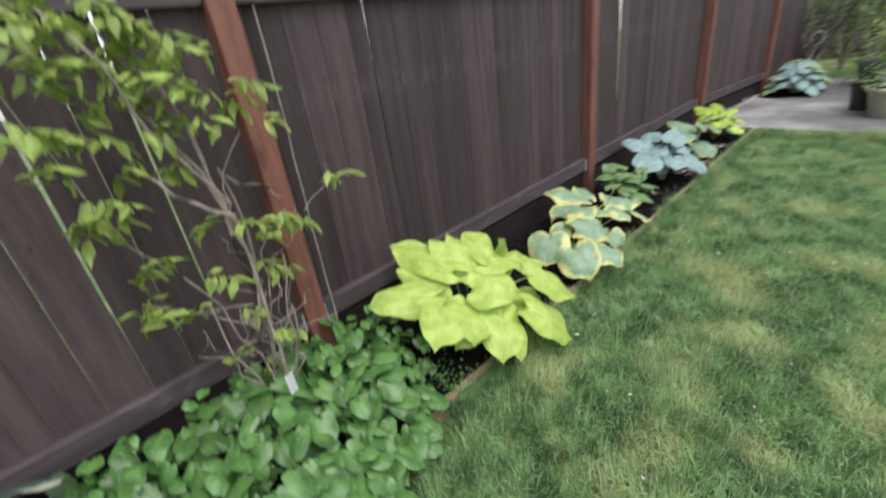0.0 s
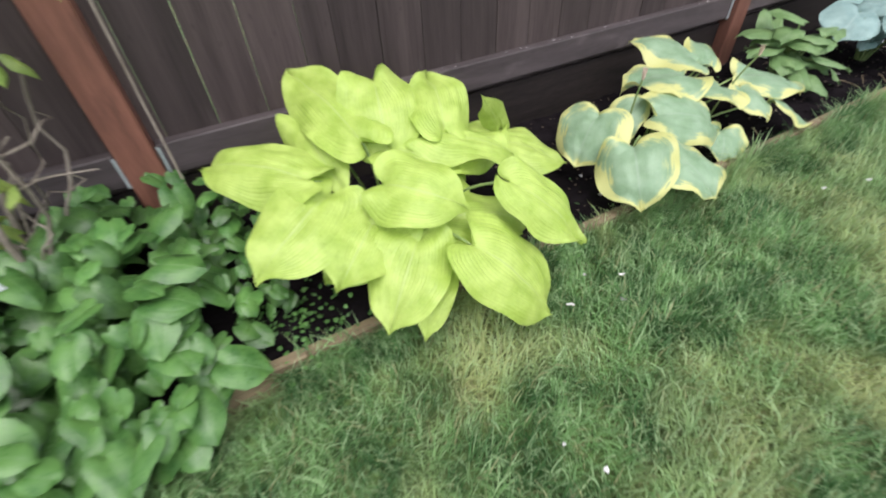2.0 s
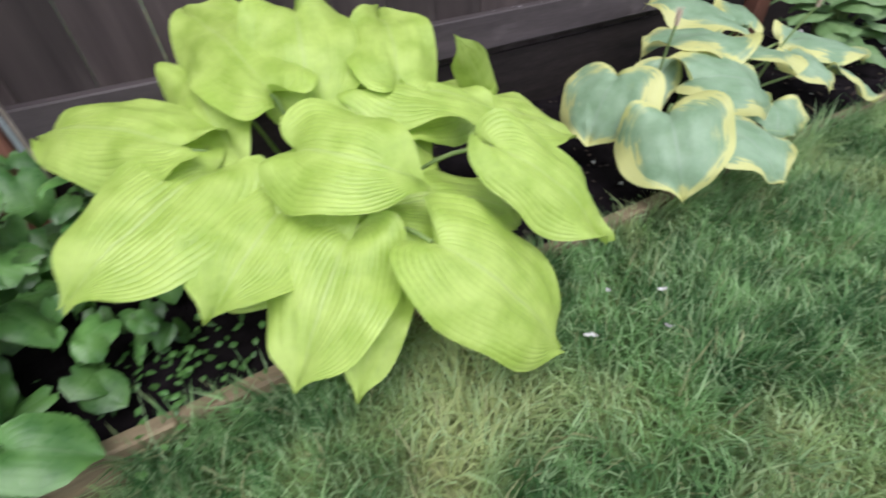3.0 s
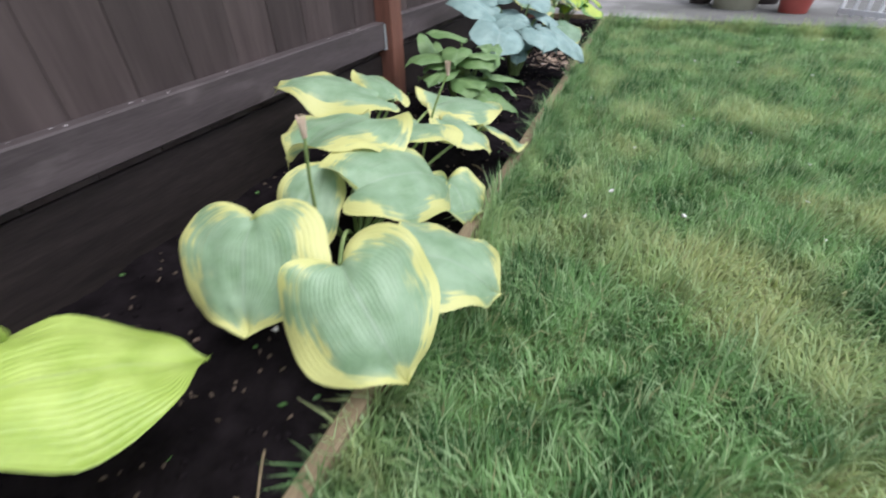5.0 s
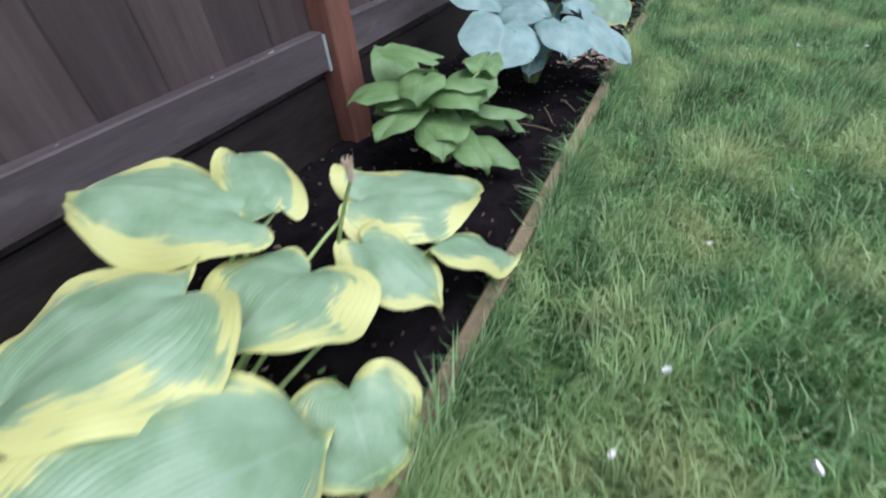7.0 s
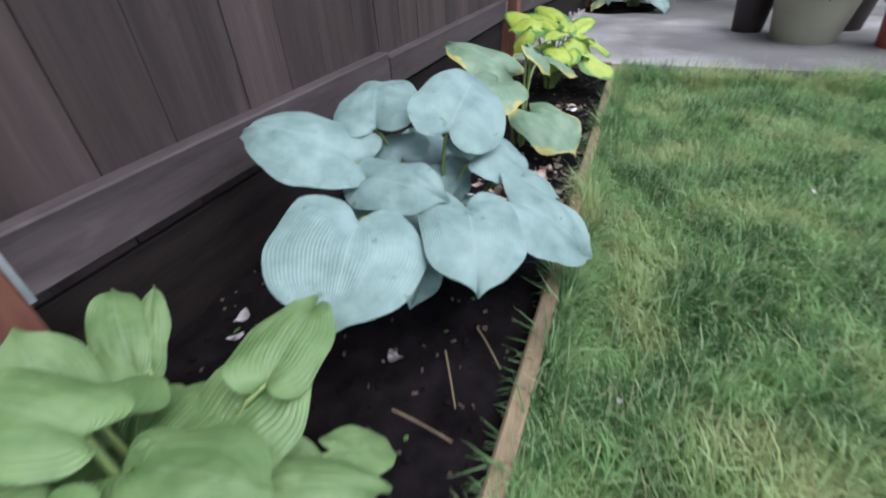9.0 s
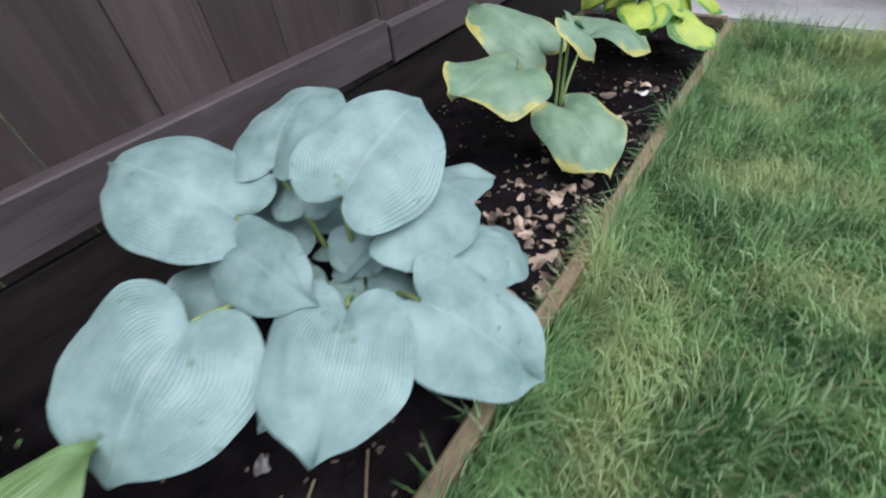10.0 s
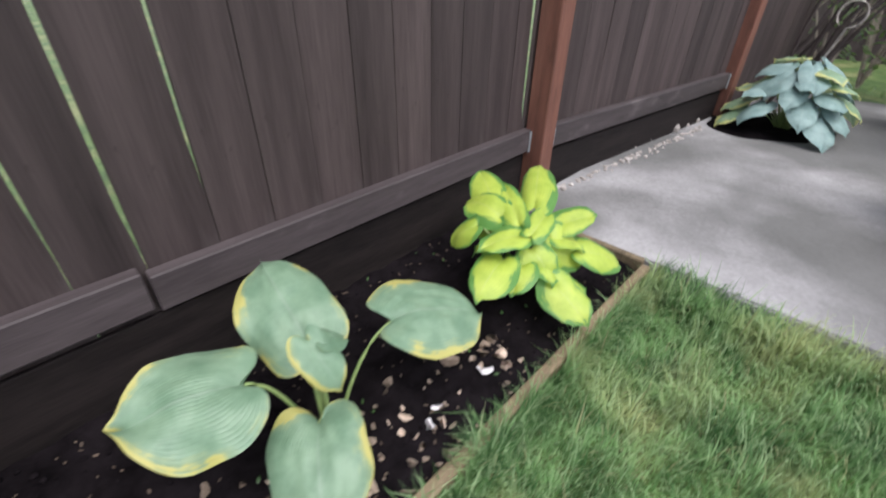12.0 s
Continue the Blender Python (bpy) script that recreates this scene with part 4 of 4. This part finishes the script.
# shrubs at the far end, with bare leaning stems by the far post
thicket = empty("bare_shrub", (0.75, 11.2, 0.02), "leaning bare grey stems of a shrub by the far post", "shrub")
rng = random.Random(51)
for k in range(9):
    a = Vector((0.65 + rng.uniform(-0.15, 0.2), 11.2 + rng.uniform(-0.2, 0.3), 0.0))
    b = a + Vector((rng.uniform(0.2, 0.9), rng.uniform(-0.2, 0.4), rng.uniform(1.3, 2.2)))
    under(mesh_part("stem", tube_mesh("stem", wander(a, b, 8, 0.03), 0.022, 0.01, 6), DARKPOT), thicket)


bm = bmesh.new()
rim = [bm.verts.new((0.82 + (0.50 + 0.07 * math.sin(5 * a)) * math.cos(a), 10.12 + (0.55 + 0.06 * math.sin(3 * a + 1)) * math.sin(a), 0.027)) for a in (2 * math.pi * k / 40 for k in range(40))]
heap = [bm.verts.new((0.82 + 0.34 * math.cos(a), 10.12 + 0.36 * math.sin(a), 0.055 + 0.008 * math.sin(7 * a))) for a in (2 * math.pi * k / 40 for k in range(40))]
for k in range(40):
    bm.faces.new((rim[k], rim[(k + 1) % 40], heap[(k + 1) % 40], heap[k]))
bm.faces.new(heap)
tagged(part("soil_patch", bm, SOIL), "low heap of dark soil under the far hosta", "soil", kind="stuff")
hose_line = [Vector((0.80 + 0.26 * f, 10.78 - 0.08 * f, 0.03 + 0.80 * f ** 1.4)) for f in (k / 10 for k in range(11))]
hose_line += [Vector((1.06 + 0.10 * math.sin(a), 10.70 - 0.01 * a, 0.94 - 0.11 * math.cos(a))) for a in (0.3 * k for k in range(1, 20))]
hose = mesh_part("garden_hose", tube_mesh("garden_hose", hose_line, 0.009, 0.009, 8), GRAVEL)
tagged(hose, "pale grey-white hose looped over the bare shrub stems", "hose")


def bush(x, y, z, rx, h, count, label, seed, material=L_FAR):
    ob = empty("bush", (x, y, z), label, "bush", "bushes at the far end")
    rr = random.Random(seed)
    spots, tips = [], []
    for k in range(10):
        a = rr.uniform(0, 6.28)
        tip = (rx * 0.7 * math.cos(a), rx * 0.7 * math.sin(a), h * rr.uniform(0.5, 0.95))
        tips.append(tip)
        mesh_part("stem", tube_mesh("stem", ((0, 0, 0), (tip[0] * 0.3, tip[1] * 0.3, tip[2] * 0.6), tip), 0.02, 0.006, 5, 6), TWIG, ob)
    for k in range(count):
        c = tips[k % 10]
        p = (c[0] + rr.gauss(0, rx * 0.28), c[1] + rr.gauss(0, rx * 0.28), max(0.05, c[2] + rr.gauss(0, h * 0.2)))
        spots.append((p, rr.uniform(0, 6.28), rr.uniform(-1.0, 0.4), rr.uniform(0.07, 0.14), rr.uniform(0.04, 0.08)))
    scatter_blades("crown", spots, material, "", "", 4, 3, 0.1, seed=seed, parent=ob)
    return ob


bush(2.55, 10.2, 0.02, 0.6, 1.5, 420, "yellow-green leafy bush beside the concrete", 61, L_SHRUB)
bush(1.3, 13.2, -0.03, 0.9, 2.2, 500, "dark green leafy bush at the far end", 62)
bush(3.2, 13.6, -0.03, 1.1, 2.4, 500, "dark green leafy bush at the far end", 63)
bush(0.0, 14.5, -0.03, 1.0, 2.3, 400, "dark green leafy bush at the far end", 64)
bush(1.9, 12.3, -0.03, 0.8, 1.9, 600, "dark green leafy bush behind the concrete", 66)
bush(0.9, 12.2, -0.03, 0.7, 2.2, 600, "dark green leafy bush behind the concrete", 67)
bush(5.0, 12.5, -0.03, 1.0, 2.0, 400, "dark green leafy bush at the far end", 65)


# ---------- grass ----------
def grass(name, areas, label, seed):
    """Bent blades of grass in one mesh; areas are (x0, x1, y0, y1, blades per square metre, length, foot)."""
    r = np.random.default_rng(seed)
    vs, tri = [], 0
    allv = []
    for x0, x1, y0, y1, dens, ln, foot in areas:
        n = int((x1 - x0) * (y1 - y0) * dens)
        x, y = r.uniform(x0, x1, n), r.uniform(y0, y1, n)
        clump = np.sin(x * 9 + 3 * np.sin(y * 5)) + np.sin(y * 8 + 2 * np.sin(x * 6))
        tuft = np.sin(x * 31 + 4 * np.sin(y * 17)) * np.sin(y * 27 + 3 * np.sin(x * 23))
        head = clump * 1.7 + tuft * 1.2 + r.normal(0, 1.3, n)
        length = ln * r.uniform(0.5, 1.25, n) * (1 + 0.12 * clump + 0.28 * tuft)
        length *= np.where(r.random(n) < 0.02, 1.5, 1.0)
        lean = np.clip(r.normal(0.85, 0.4, n), 0.05, 1.5)
        wid = r.uniform(0.0014, 0.0034, n) * (1 + (ln < 0.06) * 0.4)
        dx, dy = np.cos(head), np.sin(head)
        px, py = -dy * wid, dx * wid
        base = np.stack([x, y, np.full(n, foot)], 1)
        side = np.stack([px, py, np.zeros(n)], 1)
        m = base + np.stack([dx * np.sin(lean * 0.45), dy * np.sin(lean * 0.45), np.cos(lean * 0.45)], 1) * (length * 0.55)[:, None]
        t = m + np.stack([dx * np.sin(lean * 1.3), dy * np.sin(lean * 1.3), np.cos(lean * 1.3)], 1) * (length * 0.5)[:, None]
        allv.append(np.stack([base - side, base + side, m + side * 0.8, m - side * 0.8, t], 1).reshape(-1, 3))
    v = np.concatenate(allv)
    n = len(v) // 5
    o = (np.arange(n) * 5)[:, None]
    loops = (o + np.array([[0, 1, 2, 3, 3, 2, 4]])).ravel().astype(np.int32)
    me = bpy.data.meshes.new(name)
    me.vertices.add(n * 5)
    me.vertices.foreach_set("co", v.astype(np.float32).ravel())
    me.loops.add(n * 7)
    me.loops.foreach_set("vertex_index", loops)
    me.polygons.add(n * 2)
    me.polygons.foreach_set("loop_start", (np.arange(n)[:, None] * 7 + np.array([[0, 4]])).ravel().astype(np.int32))
    me.update(calc_edges=True)
    me.validate()
    return tagged(mesh_part(name, me, GRASS), label, "grass", kind="stuff")


grass("grass", [(0.978, 2.5, -0.3, 6.98, 10500, 0.09, -0.09), (1.28, 2.6, -1.2, -0.3, 9000, 0.085, -0.09), (2.5, 3.8, -1.0, 7.85, 5500, 0.085, -0.09), (0.98, 4.4, 6.86, 7.04, 11000, 0.13, -0.05),
                (3.8, 6.5, -1, 8, 1600, 0.08, -0.09), (0.977, 1.05, 0.2, 6.95, 14000, 0.12, -0.05), (0.972, 1.01, 0.2, 6.9, 26000, 0.14, -0.045)], "mown green lawn grass with dry yellow patches", 7)
# scattered white specks on the lawn
rng = random.Random(71)
for k in range(46):
    x, y = rng.uniform(1.1, 3.0), rng.uniform(-0.6, 6.6)
    ob = new("fallen_petal", white_mesh)
    s = rng.uniform(0.014, 0.03)
    ob.matrix_world = Matrix.Translation((x, y, -0.008)) @ Euler((rng.uniform(-0.5, 0.5), rng.uniform(-0.5, 0.5), rng.uniform(0, 6))).to_matrix().to_4x4() @ Matrix.Diagonal((s, s, s, 1))
    tagged(ob, "small white petal lying on the grass", "petal", "petals on the lawn")
# flecks on the rail
for k in range(16):
    ob = new("fallen_petal", white_mesh)
    s = rng.uniform(0.006, 0.013)
    ob.matrix_world = Matrix.Translation((rng.uniform(0.02, 0.052), rng.uniform(0.9, 6.6) if k > 9 else rng.uniform(1.6, 3.4), 0.4415)) @ Euler((0, 0, rng.uniform(0, 6))).to_matrix().to_4x4() @ Matrix.Diagonal((s, s, s, 1))
    tagged(ob, "tiny white petal fleck lying on the fence rail", "petal", "flecks on the rail")
